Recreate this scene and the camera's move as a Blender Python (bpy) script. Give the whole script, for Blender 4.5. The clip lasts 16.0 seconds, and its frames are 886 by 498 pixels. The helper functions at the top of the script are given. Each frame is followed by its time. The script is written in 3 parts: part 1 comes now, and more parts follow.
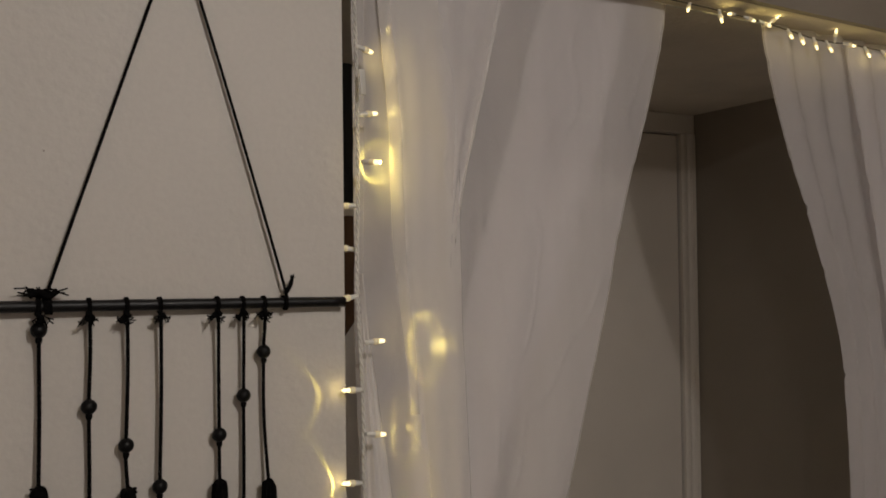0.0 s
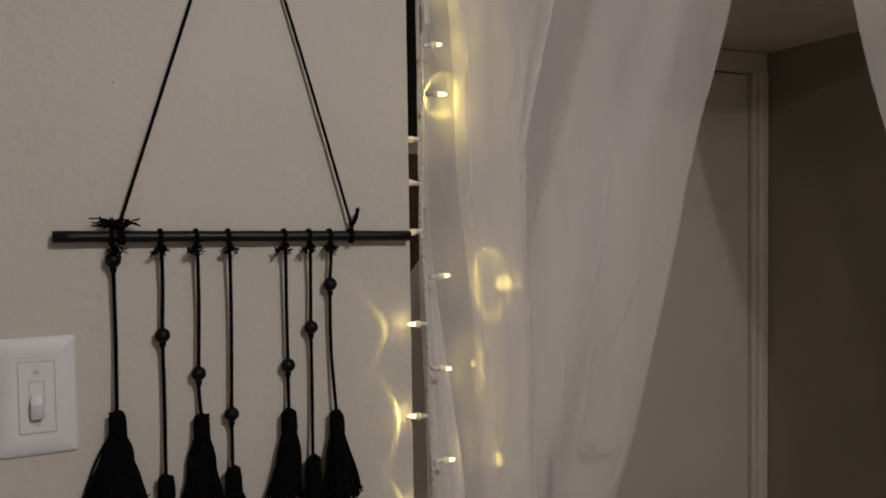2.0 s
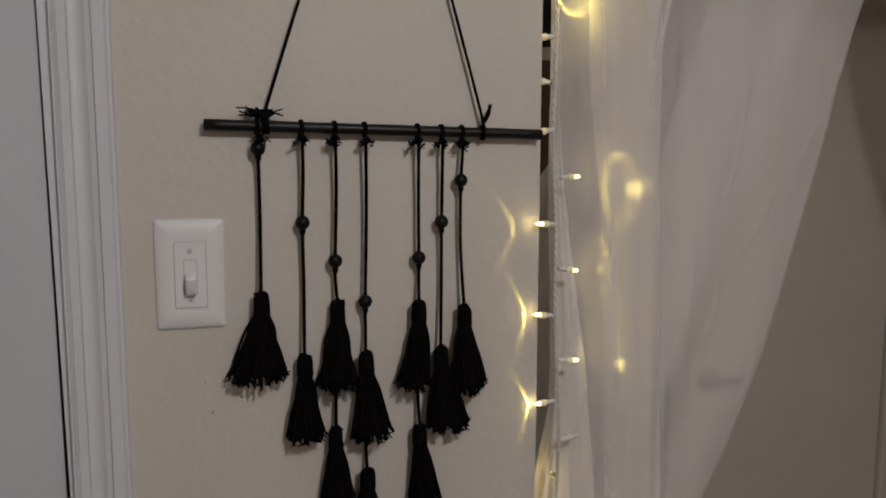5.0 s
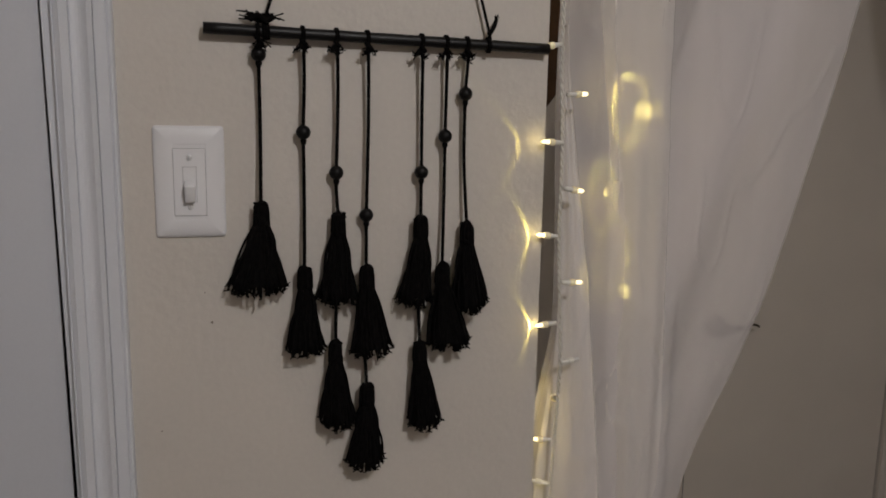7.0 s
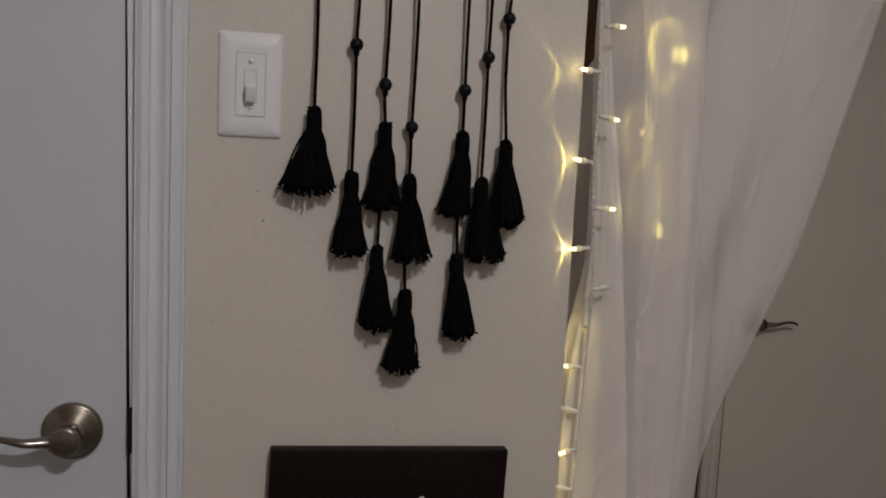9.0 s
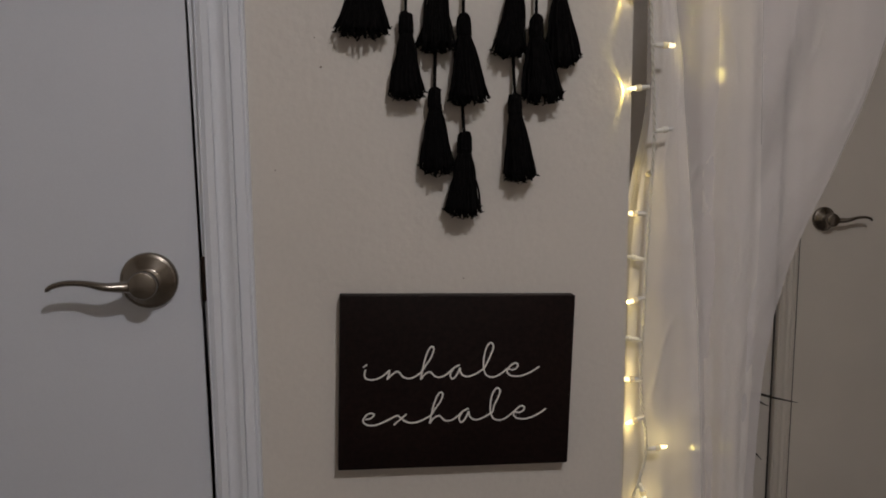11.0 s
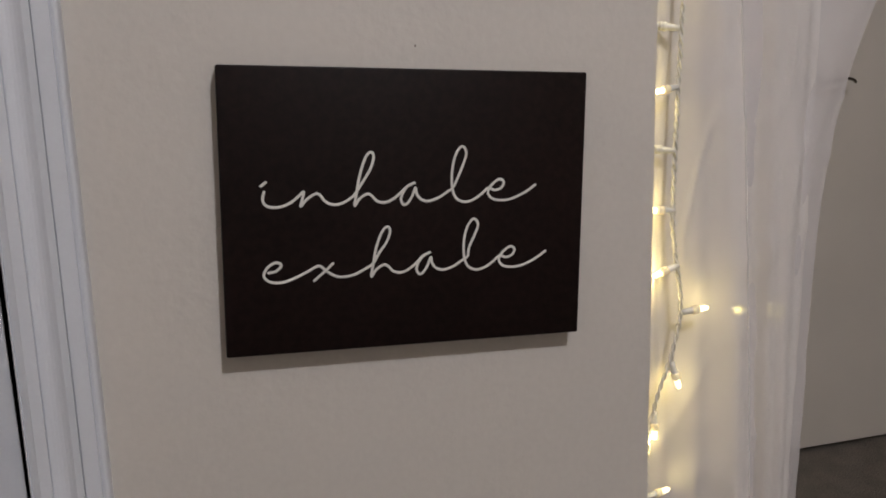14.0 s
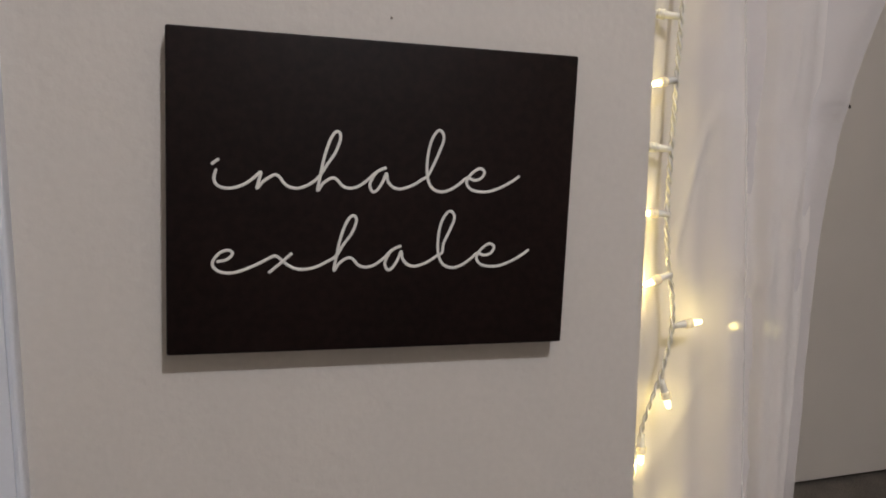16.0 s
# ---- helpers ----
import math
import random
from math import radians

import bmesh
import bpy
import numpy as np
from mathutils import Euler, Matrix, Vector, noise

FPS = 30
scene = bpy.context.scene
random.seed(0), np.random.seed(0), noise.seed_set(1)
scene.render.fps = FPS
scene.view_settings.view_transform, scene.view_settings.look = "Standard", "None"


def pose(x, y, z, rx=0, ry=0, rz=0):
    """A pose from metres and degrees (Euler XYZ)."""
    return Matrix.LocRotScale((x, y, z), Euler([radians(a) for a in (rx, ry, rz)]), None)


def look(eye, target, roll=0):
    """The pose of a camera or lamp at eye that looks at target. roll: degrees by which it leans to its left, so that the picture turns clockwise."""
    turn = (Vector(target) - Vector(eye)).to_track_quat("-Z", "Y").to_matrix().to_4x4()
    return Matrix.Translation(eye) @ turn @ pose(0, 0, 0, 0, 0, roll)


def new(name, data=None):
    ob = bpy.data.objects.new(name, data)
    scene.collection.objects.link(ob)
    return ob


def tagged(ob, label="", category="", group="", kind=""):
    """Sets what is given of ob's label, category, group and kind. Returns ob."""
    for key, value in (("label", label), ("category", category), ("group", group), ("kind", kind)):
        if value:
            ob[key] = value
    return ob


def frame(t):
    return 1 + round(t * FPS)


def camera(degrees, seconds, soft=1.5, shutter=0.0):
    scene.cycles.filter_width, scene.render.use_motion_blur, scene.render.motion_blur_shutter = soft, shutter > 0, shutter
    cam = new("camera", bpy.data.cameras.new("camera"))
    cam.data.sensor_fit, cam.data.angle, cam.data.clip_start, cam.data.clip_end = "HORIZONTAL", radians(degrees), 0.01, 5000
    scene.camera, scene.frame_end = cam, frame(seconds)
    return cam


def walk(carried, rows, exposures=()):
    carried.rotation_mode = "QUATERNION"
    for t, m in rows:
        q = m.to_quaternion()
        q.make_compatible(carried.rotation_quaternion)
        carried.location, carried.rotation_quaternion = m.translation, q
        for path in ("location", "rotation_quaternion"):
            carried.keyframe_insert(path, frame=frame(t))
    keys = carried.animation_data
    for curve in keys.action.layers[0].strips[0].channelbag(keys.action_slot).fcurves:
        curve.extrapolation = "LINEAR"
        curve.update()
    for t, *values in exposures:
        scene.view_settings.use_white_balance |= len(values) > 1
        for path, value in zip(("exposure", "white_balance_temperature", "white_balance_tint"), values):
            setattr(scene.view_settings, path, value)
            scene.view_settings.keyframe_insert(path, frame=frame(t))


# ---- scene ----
cam = camera(58.0, 16.0, soft=1.8)
PATH = [
    (0, (0.072, -0.933, 1.518), (1.052, 0.81, 1.551), -0.7),
    (0.5, (0.071, -0.934, 1.51), (1.012, 0.831, 1.517), -1.0),
    (1, (0.065, -0.926, 1.503), (0.996, 0.844, 1.481), -0.9),
    (1.5, (0.059, -0.919, 1.502), (0.952, 0.87, 1.437), -0.8),
    (2, (0.07, -0.917, 1.494), (0.919, 0.893, 1.412), -0.8),
    (2.5, (0.068, -0.91, 1.494), (0.872, 0.918, 1.38), -0.6),
    (3, (0.061, -0.906, 1.488), (0.829, 0.936, 1.355), -0.3),
    (3.5, (0.052, -0.909, 1.481), (0.758, 0.957, 1.337), 0.1),
    (4, (0.044, -0.914, 1.478), (0.708, 0.963, 1.286), 0.4),
    (4.5, (0.04, -0.916, 1.468), (0.672, 0.969, 1.254), 0.7),
    (5, (0.049, -0.919, 1.45), (0.627, 0.98, 1.208), 0.1),
    (7.5, (0.063, -0.918, 1.381), (0.603, 0.977, 1.037), 1.1),
    (8, (0.064, -0.905, 1.355), (0.602, 0.995, 1.038), 1.5),
    (8.5, (0.075, -0.903, 1.293), (0.578, 1.023, 1.097), 2.0),
    (9, (0.053, -0.989, 1.237), (0.497, 0.948, 1.018), 2.8),
    (11.5, (0.049, -1.01, 1.039), (0.331, 0.951, 0.767), -0.4),
    (12, (0.06, -0.922, 1.011), (0.342, 1.041, 0.757), 0.3),
    (12.5, (0.058, -0.83, 0.957), (0.379, 1.12, 0.652), 0.3),
    (13, (0.074, -0.768, 0.912), (0.461, 1.168, 0.594), -1.7),
    (13.5, (0.07, -0.697, 0.875), (0.546, 1.215, 0.534), -2.0),
    (14, (0.064, -0.656, 0.841), (0.601, 1.236, 0.479), -1.5),
    (14.5, (0.054, -0.624, 0.832), (0.603, 1.27, 0.497), 0.4),
    (15, (0.073, -0.615, 0.817), (0.595, 1.292, 0.513), 0.3),
    (15.5, (0.083, -0.605, 0.807), (0.66, 1.284, 0.491), 0.5),
    (16, (0.089, -0.601, 0.805), (0.668, 1.29, 0.509), 0.6),
]
EXPOSURES = [(0.0, -0.96, 6830, 10), (1.5, -0.95, 6660, 10), (3.5, -0.89, 6510, 10), (5.0, -0.88, 6500, 10), (8.5, -0.83, 6420, 10), (11.5, -0.81, 6340, 11),
             (12.5, -0.80, 6290, 11), (13.0, -0.67, 6240, 11), (13.5, -0.44, 6190, 11), (14.0, -0.23, 6140, 11), (16.0, -0.10, 6120, 11)]
walk(cam, [(t, look(eye, target, roll)) for t, eye, target, roll in PATH], EXPOSURES)

# ---- light ----
world = bpy.data.worlds.new("world")
scene.world = world
world.use_nodes = True
world.node_tree.nodes["Background"].inputs[0].default_value = (0.02, 0.018, 0.016, 1)
world.node_tree.nodes["Background"].inputs[1].default_value = 0.3

ROOM_LAMP, BULB_WATTS, LENS_GLOW = 41.0, 0.10, 4.0
lamp = bpy.data.lights.new("room_light", "POINT")
lamp.energy, lamp.color, lamp.shadow_soft_size = ROOM_LAMP, (1.0, 0.972, 0.975), 0.045
new("room_light", lamp).matrix_world = pose(0.50, -1.66, 2.31)
# unseen second lamp facing down, added to make the walls brighter towards the floor
down = bpy.data.lights.new("room_light_down_fill", "AREA")
down.shape, down.size, down.energy, down.color = "DISK", 0.09, ROOM_LAMP * 0.34, (1.0, 0.972, 0.975)
new("room_light_down_fill", down).matrix_world = pose(0.50, -1.66, 2.31)

# ---- plan, in metres ----
WALL_END, NICHE_Y, NICHE_X, SOFFIT, CEIL = 0.4545, 0.82, 1.937, 1.957, 2.42
DOOR_X, DOOR_W, DOOR_H = -0.0978, 0.71, 1.90
FAR_L, FAR_R, FAR_H = 1.240, 1.876, 1.892
RAIL_Y, RAIL_Z = 0.052, 1.9535


# ---- materials ----
def material(name, colour, rough=0.6, metal=0.0, vary=0.06, vary_scale=8.0, fine=0.0, fine_scale=400.0,
             bump=0.0, bump_scale=120.0, bump_dist=0.001, sheen=0.0, spec=0.5, dirt=None, stretch=None):
    m = bpy.data.materials.new(name)
    m.use_nodes = True
    nt = m.node_tree
    bsdf = nt.nodes["Principled BSDF"]
    bsdf.inputs["Roughness"].default_value = rough
    bsdf.inputs["Metallic"].default_value = metal
    bsdf.inputs["Specular IOR Level"].default_value = spec
    bsdf.inputs["Sheen Weight"].default_value = sheen
    co = nt.nodes.new("ShaderNodeTexCoord")
    src = co.outputs["Object"]
    if stretch:
        mp = nt.nodes.new("ShaderNodeMapping")
        mp.inputs["Scale"].default_value = stretch
        nt.links.new(src, mp.inputs["Vector"])
        src = mp.outputs["Vector"]

    def noise_node(scale, detail=4.0):
        n = nt.nodes.new("ShaderNodeTexNoise")
        n.inputs["Scale"].default_value, n.inputs["Detail"].default_value = scale, detail
        nt.links.new(src, n.inputs["Vector"])
        return n.outputs["Fac"]

    def blend(fac, a, b, lo=0.35, hi=0.65):
        r = nt.nodes.new("ShaderNodeMapRange")
        r.inputs["From Min"].default_value, r.inputs["From Max"].default_value = lo, hi
        nt.links.new(fac, r.inputs["Value"])
        mix = nt.nodes.new("ShaderNodeMix")
        mix.data_type = "RGBA"
        nt.links.new(r.outputs["Result"], mix.inputs[0])
        for sock, v in ((mix.inputs[6], a), (mix.inputs[7], b)):
            if isinstance(v, tuple):
                sock.default_value = (*v, 1)
            else:
                nt.links.new(v, sock)
        return mix.outputs[2]

    c0 = tuple(max(0.0, c * (1 - vary)) for c in colour)
    c1 = tuple(min(1.0, c * (1 + vary)) for c in colour)
    col = blend(noise_node(vary_scale), c0, c1)
    if fine:
        col2 = blend(noise_node(fine_scale, 2.0), tuple(c * (1 - fine) for c in colour), tuple(min(1, c * (1 + fine)) for c in colour))
        mixer = nt.nodes.new("ShaderNodeMix")
        mixer.data_type = "RGBA"
        mixer.inputs[0].default_value = 0.5
        nt.links.new(col, mixer.inputs[6])
        nt.links.new(col2, mixer.inputs[7])
        col = mixer.outputs[2]
    if dirt:
        col = blend(noise_node(5.5, 6.0), col, dirt, 0.66, 0.80)
    nt.links.new(col, bsdf.inputs["Base Color"])
    if bump:
        b = nt.nodes.new("ShaderNodeBump")
        b.inputs["Strength"].default_value, b.inputs["Distance"].default_value = bump, bump_dist
        nt.links.new(noise_node(bump_scale, 5.0), b.inputs["Height"])
        nt.links.new(b.outputs["Normal"], bsdf.inputs["Normal"])
    return m


def glow(name, colour, strength):
    m = material(name, colour, rough=0.2)
    b = m.node_tree.nodes["Principled BSDF"]
    b.inputs["Emission Color"].default_value = (*colour, 1)
    b.inputs["Emission Strength"].default_value = strength
    return m


def sheer(name, colour, clear):
    """Thin woven voile: part of the light passes straight through, part is scattered on either side."""
    m = bpy.data.materials.new(name)
    m.use_nodes = True
    nt = m.node_tree
    nt.nodes.remove(nt.nodes["Principled BSDF"])
    out = nt.nodes["Material Output"]
    clear_n, diff, tran = (nt.nodes.new("ShaderNodeBsdf" + k) for k in ("Transparent", "Diffuse", "Translucent"))
    diff.inputs["Color"].default_value = tran.inputs["Color"].default_value = (*colour, 1)
    body, mix = nt.nodes.new("ShaderNodeMixShader"), nt.nodes.new("ShaderNodeMixShader")
    body.inputs[0].default_value = 0.22
    nt.links.new(diff.outputs[0], body.inputs[1])
    nt.links.new(tran.outputs[0], body.inputs[2])
    co, no, rg = nt.nodes.new("ShaderNodeTexCoord"), nt.nodes.new("ShaderNodeTexNoise"), nt.nodes.new("ShaderNodeMapRange")
    mp = nt.nodes.new("ShaderNodeMapping")
    mp.inputs["Scale"].default_value = (22, 22, 2.2)
    no.inputs["Scale"].default_value = 1.0
    nt.links.new(co.outputs["Object"], mp.inputs["Vector"])
    nt.links.new(mp.outputs["Vector"], no.inputs["Vector"])
    nt.links.new(no.outputs["Fac"], rg.inputs["Value"])
    rg.inputs["From Min"].default_value, rg.inputs["From Max"].default_value = 0.3, 0.7
    rg.inputs["To Min"].default_value, rg.inputs["To Max"].default_value = 1 - clear - 0.02, 1 - clear + 0.02
    nt.links.new(rg.outputs["Result"], mix.inputs[0])
    nt.links.new(clear_n.outputs[0], mix.inputs[1])
    nt.links.new(body.outputs[0], mix.inputs[2])
    nt.links.new(mix.outputs[0], out.inputs["Surface"])
    return m


WALL = material("wall_paint", (0.61, 0.57, 0.52), 0.55, vary=0.03, vary_scale=3, fine=0.03, fine_scale=160, bump=0.55, bump_scale=75, bump_dist=0.0016)
CEILING = material("ceiling_paint", (0.76, 0.69, 0.59), 0.8, vary=0.06, vary_scale=6, bump=0.6, bump_scale=60, bump_dist=0.004)
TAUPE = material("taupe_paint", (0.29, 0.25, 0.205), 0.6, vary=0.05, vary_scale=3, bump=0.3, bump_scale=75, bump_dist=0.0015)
DOOR = material("door_paint", (0.60, 0.62, 0.67), 0.42, vary=0.025, vary_scale=4, fine=0.02, bump=0.12, bump_scale=45, bump_dist=0.001)
FARDOOR = material("far_door_paint", (0.71, 0.655, 0.585), 0.45, vary=0.03, vary_scale=4, bump=0.1, bump_scale=45, bump_dist=0.001)
TRIM = material("trim_paint", (0.71, 0.73, 0.78), 0.35, vary=0.03, vary_scale=14, fine=0.02, bump=0.1, bump_scale=60, bump_dist=0.0008)
CARPET = material("carpet", (0.23, 0.20, 0.17), 0.95, vary=0.25, vary_scale=14, fine=0.5, fine_scale=300, bump=1.0, bump_scale=280, bump_dist=0.008, spec=0.1)
PLASTIC = material("white_plastic", (0.80, 0.80, 0.82), 0.28, vary=0.015, vary_scale=20)
# near-black that stands for the shade inside the door gaps
GAP = material("gap_shade", (0.035, 0.026, 0.020), 0.9)
NICKEL = material("brushed_nickel", (0.29, 0.258, 0.222), 0.26, 1.0, vary=0.12, vary_scale=30, fine=0.1, fine_scale=500)
LATCH = material("worn_bronze", (0.014, 0.007, 0.004), 0.62, 0.0, vary=0.5, vary_scale=70, spec=0.12)
JOINT = material("open_joint", (0.035, 0.030, 0.026), 0.8, vary=0.3, vary_scale=20)
# grey that stands for the shade in the switch's fine gaps and slots
SLIT = material("shadow_slit", (0.34, 0.34, 0.35), 0.6)
SCREW = material("painted_screw", (0.70, 0.70, 0.71), 0.3, 0.2)
YARN = material("black_yarn", (0.0045, 0.004, 0.004), 0.95, vary=0.4, vary_scale=200, bump=0.8, bump_scale=900, bump_dist=0.0006, spec=0.06)
BLACKWOOD = material("black_stained_wood", (0.005, 0.0045, 0.005), 0.42, vary=0.3, vary_scale=60, bump=0.25, bump_scale=90, bump_dist=0.0008, stretch=(1, 12, 12), spec=0.3)
BEAD = material("black_bead", (0.006, 0.0055, 0.0055), 0.42, vary=0.2, vary_scale=90, bump=0.1, bump_scale=300, spec=0.16)
CANVAS = material("black_canvas", (0.0088, 0.0042, 0.0037), 0.50, vary=0.25, vary_scale=10, fine=0.6, fine_scale=150, bump=0.35, bump_scale=1400, bump_dist=0.0004, spec=0.15)
LETTER = material("white_print", (0.74, 0.72, 0.67), 0.6, vary=0.03, vary_scale=60)
SHEER = sheer("white_voile", (0.90, 0.86, 0.835), 0.27)
SINGLE = sheer("single_voile", (0.91, 0.87, 0.875), 0.42)
SEAM = sheer("voile_seam", (0.90, 0.86, 0.83), 0.62)
WIRE = material("white_wire", (0.70, 0.68, 0.63), 0.4, vary=0.06, vary_scale=60)
GREENWIRE = material("thin_wire", (0.10, 0.09, 0.07), 0.5)
SOCKET = material("bulb_socket", (0.78, 0.76, 0.70), 0.35, vary=0.05, vary_scale=80)
LENS = glow("lit_lens", (1.0, 0.80, 0.42), LENS_GLOW)
# collar emission stands in for bulb light scattered through the plastic
COLLAR = glow("collar_glow", (0.92, 0.80, 0.52), 0.22)
LENS_OFF = material("unlit_lens", (0.72, 0.71, 0.69), 0.25)
ROD = material("dark_rod", (0.05, 0.042, 0.035), 0.5, 0.3)
CLOTH_BLACK = material("black_cloth", (0.008, 0.007, 0.007), 0.85, bump=0.4, bump_scale=300)
CLOTH_BROWN = material("brown_cloth", (0.10, 0.050, 0.024), 0.8, vary=0.15, vary_scale=20, bump=0.4, bump_scale=300)
CLOTH_PALE = material("pale_cloth", (0.55, 0.50, 0.43), 0.8, bump=0.3, bump_scale=300)
LEAF = material("dark_leaf", (0.018, 0.014, 0.012), 0.7, vary=0.2, vary_scale=80)
SMUDGE = material("wall_mark", (0.26, 0.22, 0.18), 0.7)


# ---- mesh helpers ----
class Shape:
    def __init__(self):
        self.v, self.f = [], []

    def add(self, verts, faces):
        n = len(self.v)
        self.v += [tuple(map(float, p)) for p in verts]
        self.f += [tuple(n + i for i in face) for face in faces]
        return self

    def box(self, x0, x1, y0, y1, z0, z1):
        v = [(x, y, z) for z in (z0, z1) for y in (y0, y1) for x in (x0, x1)]
        return self.add(v, [(0, 2, 3, 1), (4, 5, 7, 6), (0, 1, 5, 4), (2, 6, 7, 3), (0, 4, 6, 2), (1, 3, 7, 5)])

    def soft_box(self, x0, x1, y0, y1, z0, z1, r, seg=2):
        bm = bmesh.new()
        bmesh.ops.create_cube(bm, size=1.0, matrix=Matrix.LocRotScale(((x0 + x1) / 2, (y0 + y1) / 2, (z0 + z1) / 2), None, (x1 - x0, y1 - y0, z1 - z0)))
        bmesh.ops.bevel(bm, geom=list(bm.edges), offset=r, segments=seg, affect="EDGES", profile=0.5)
        bm.verts.index_update()
        self.add([v.co for v in bm.verts], [[v.index for v in f.verts] for f in bm.faces])
        bm.free()
        return self

    def tube(self, pts, r, sides=6, flat=(1.0, 1.0), cap=True, section=None, turn=0.0):
        """A tube along points; r is one radius or one for each point. section: (cos, sin) pairs of another outline, turned by turn radians a metre."""
        p = np.array(pts, float)
        r = np.full(len(p), r) if np.isscalar(r) else np.array(r, float)
        tan = np.gradient(p, axis=0)
        tan /= np.linalg.norm(tan, axis=1)[:, None] + 1e-12
        up = np.array([0, 1.0, 0]) if abs(tan[0, 1]) < 0.9 else np.array([1.0, 0, 0])
        ring = np.array(section) if section is not None else np.array([(math.cos(a) * flat[0], math.sin(a) * flat[1]) for a in np.arange(sides) * 2 * math.pi / sides])
        sides, verts, run = len(ring), [], 0.0
        for i in range(len(p)):
            a = np.cross(tan[i], up)
            a /= np.linalg.norm(a) + 1e-12
            b = np.cross(a, tan[i])
            up = b
            if i:
                run += np.linalg.norm(p[i] - p[i - 1])
            c, s = math.cos(turn * run), math.sin(turn * run)
            for u, w in ring:
                verts.append(p[i] + r[i] * ((u * c - w * s) * a + (u * s + w * c) * b))
        faces = [(i * sides + j, i * sides + (j + 1) % sides, (i + 1) * sides + (j + 1) % sides, (i + 1) * sides + j) for i in range(len(p) - 1) for j in range(sides)]
        if cap:
            faces += [tuple(range(sides))[::-1], tuple((len(p) - 1) * sides + j for j in range(sides))]
        return self.add(verts, faces)

    def lathe(self, profile, m, sides=32):
        """Turns (radius, height) pairs round the local z axis of the pose m."""
        n, verts = len(profile), []
        for a in np.arange(sides) * 2 * math.pi / sides:
            verts += [m @ Vector((rad * math.cos(a), rad * math.sin(a), h)) for rad, h in profile]
        faces = [(j * n + i, ((j + 1) % sides) * n + i, ((j + 1) % sides) * n + i + 1, j * n + i + 1) for j in range(sides) for i in range(n - 1)]
        return self.add(verts, faces)

    def grid(self, rows):
        nz, nx = len(rows), len(rows[0])
        return self.add([p for row in rows for p in row], [(i * nx + j, i * nx + j + 1, (i + 1) * nx + j + 1, (i + 1) * nx + j) for i in range(nz - 1) for j in range(nx - 1)])


def part(name, shape, mat, parent=None, label="", smooth=True):
    me = bpy.data.meshes.new(name)
    me.from_pydata(shape.v, [], shape.f)
    me.materials.append(mat)
    me.polygons.foreach_set("use_smooth", [smooth] * len(me.polygons))
    me.update()
    ob = new(name, me)
    if parent is not None:
        ob.parent = parent
    return tagged(ob, label)


def bent(pts, n=8):
    """A smooth line through points, as Catmull-Rom."""
    p = [np.array(q, float) for q in pts]
    p = [2 * p[0] - p[1], *p, 2 * p[-1] - p[-2]]
    out = []
    for i in range(1, len(p) - 2):
        for k in range(n):
            t = k / n
            out.append(0.5 * (2 * p[i] + (p[i + 1] - p[i - 1]) * t + (2 * p[i - 1] - 5 * p[i] + 4 * p[i + 1] - p[i + 2]) * t**2 + (3 * p[i] - p[i - 1] - 3 * p[i + 1] + p[i + 2]) * t**3))
    return out + [p[-2]]


TWO_PLY = [(0.20 * sx + 0.86 * math.cos(a), 0.84 * math.sin(a)) for sx, lo in ((1, -2.0), (-1, 1.14)) for a in np.linspace(lo, lo + 4.0, 5)]

# ---- setting ----
wall = Shape()
wall.box(-0.0900, WALL_END, 0, 0.11, 0, CEIL)
wall.box(DOOR_X - DOOR_W - 0.004, -0.0900, 0, 0.11, DOOR_H + 0.004, CEIL)
wall.box(-1.75, DOOR_X - DOOR_W - 0.004, 0, 0.11, 0, CEIL)
wall.box(WALL_END, NICHE_X, 0, 0.11, SOFFIT + 0.002, CEIL)
tagged(part("wall_north", wall, WALL, smooth=False), "warm off-white painted wall with fine orange-peel texture", "wall", kind="structure")
tagged(part("wall_niche_side", Shape().box(WALL_END - 0.11, WALL_END, 0.11, NICHE_Y, 0, SOFFIT), WALL, smooth=False), "warm off-white painted side wall of the curtained niche", "wall", kind="structure")
nb = Shape()
nb.box(WALL_END - 0.11, FAR_L - 0.0095, NICHE_Y, NICHE_Y + 0.11, 0, SOFFIT)
nb.box(FAR_L - 0.0095, FAR_R + 0.004, NICHE_Y, NICHE_Y + 0.11, FAR_H + 0.004, SOFFIT)
nb.box(FAR_R + 0.004, NICHE_X + 0.1, NICHE_Y, NICHE_Y + 0.11, 0, SOFFIT)
tagged(part("wall_niche_back", nb, WALL, smooth=False), "off-white painted back wall behind the curtains", "wall", kind="structure")
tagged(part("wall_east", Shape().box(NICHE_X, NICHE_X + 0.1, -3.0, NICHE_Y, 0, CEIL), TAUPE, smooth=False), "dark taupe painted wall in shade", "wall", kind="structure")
tagged(part("wall_west", Shape().box(-1.85, -1.75, -3.0, 0.11, 0, CEIL), WALL, smooth=False), "plain off-white painted wall", "wall", kind="structure")
tagged(part("wall_south", Shape().box(-1.85, NICHE_X + 0.1, -3.1, -3.0, 0, CEIL), WALL, smooth=False), "plain off-white painted wall", "wall", kind="structure")
tagged(part("ceiling", Shape().box(-1.85, NICHE_X + 0.1, -3.1, 0.11, CEIL, CEIL + 0.1), CEILING, smooth=False), "off-white ceiling with rough texture", "ceiling", kind="structure")
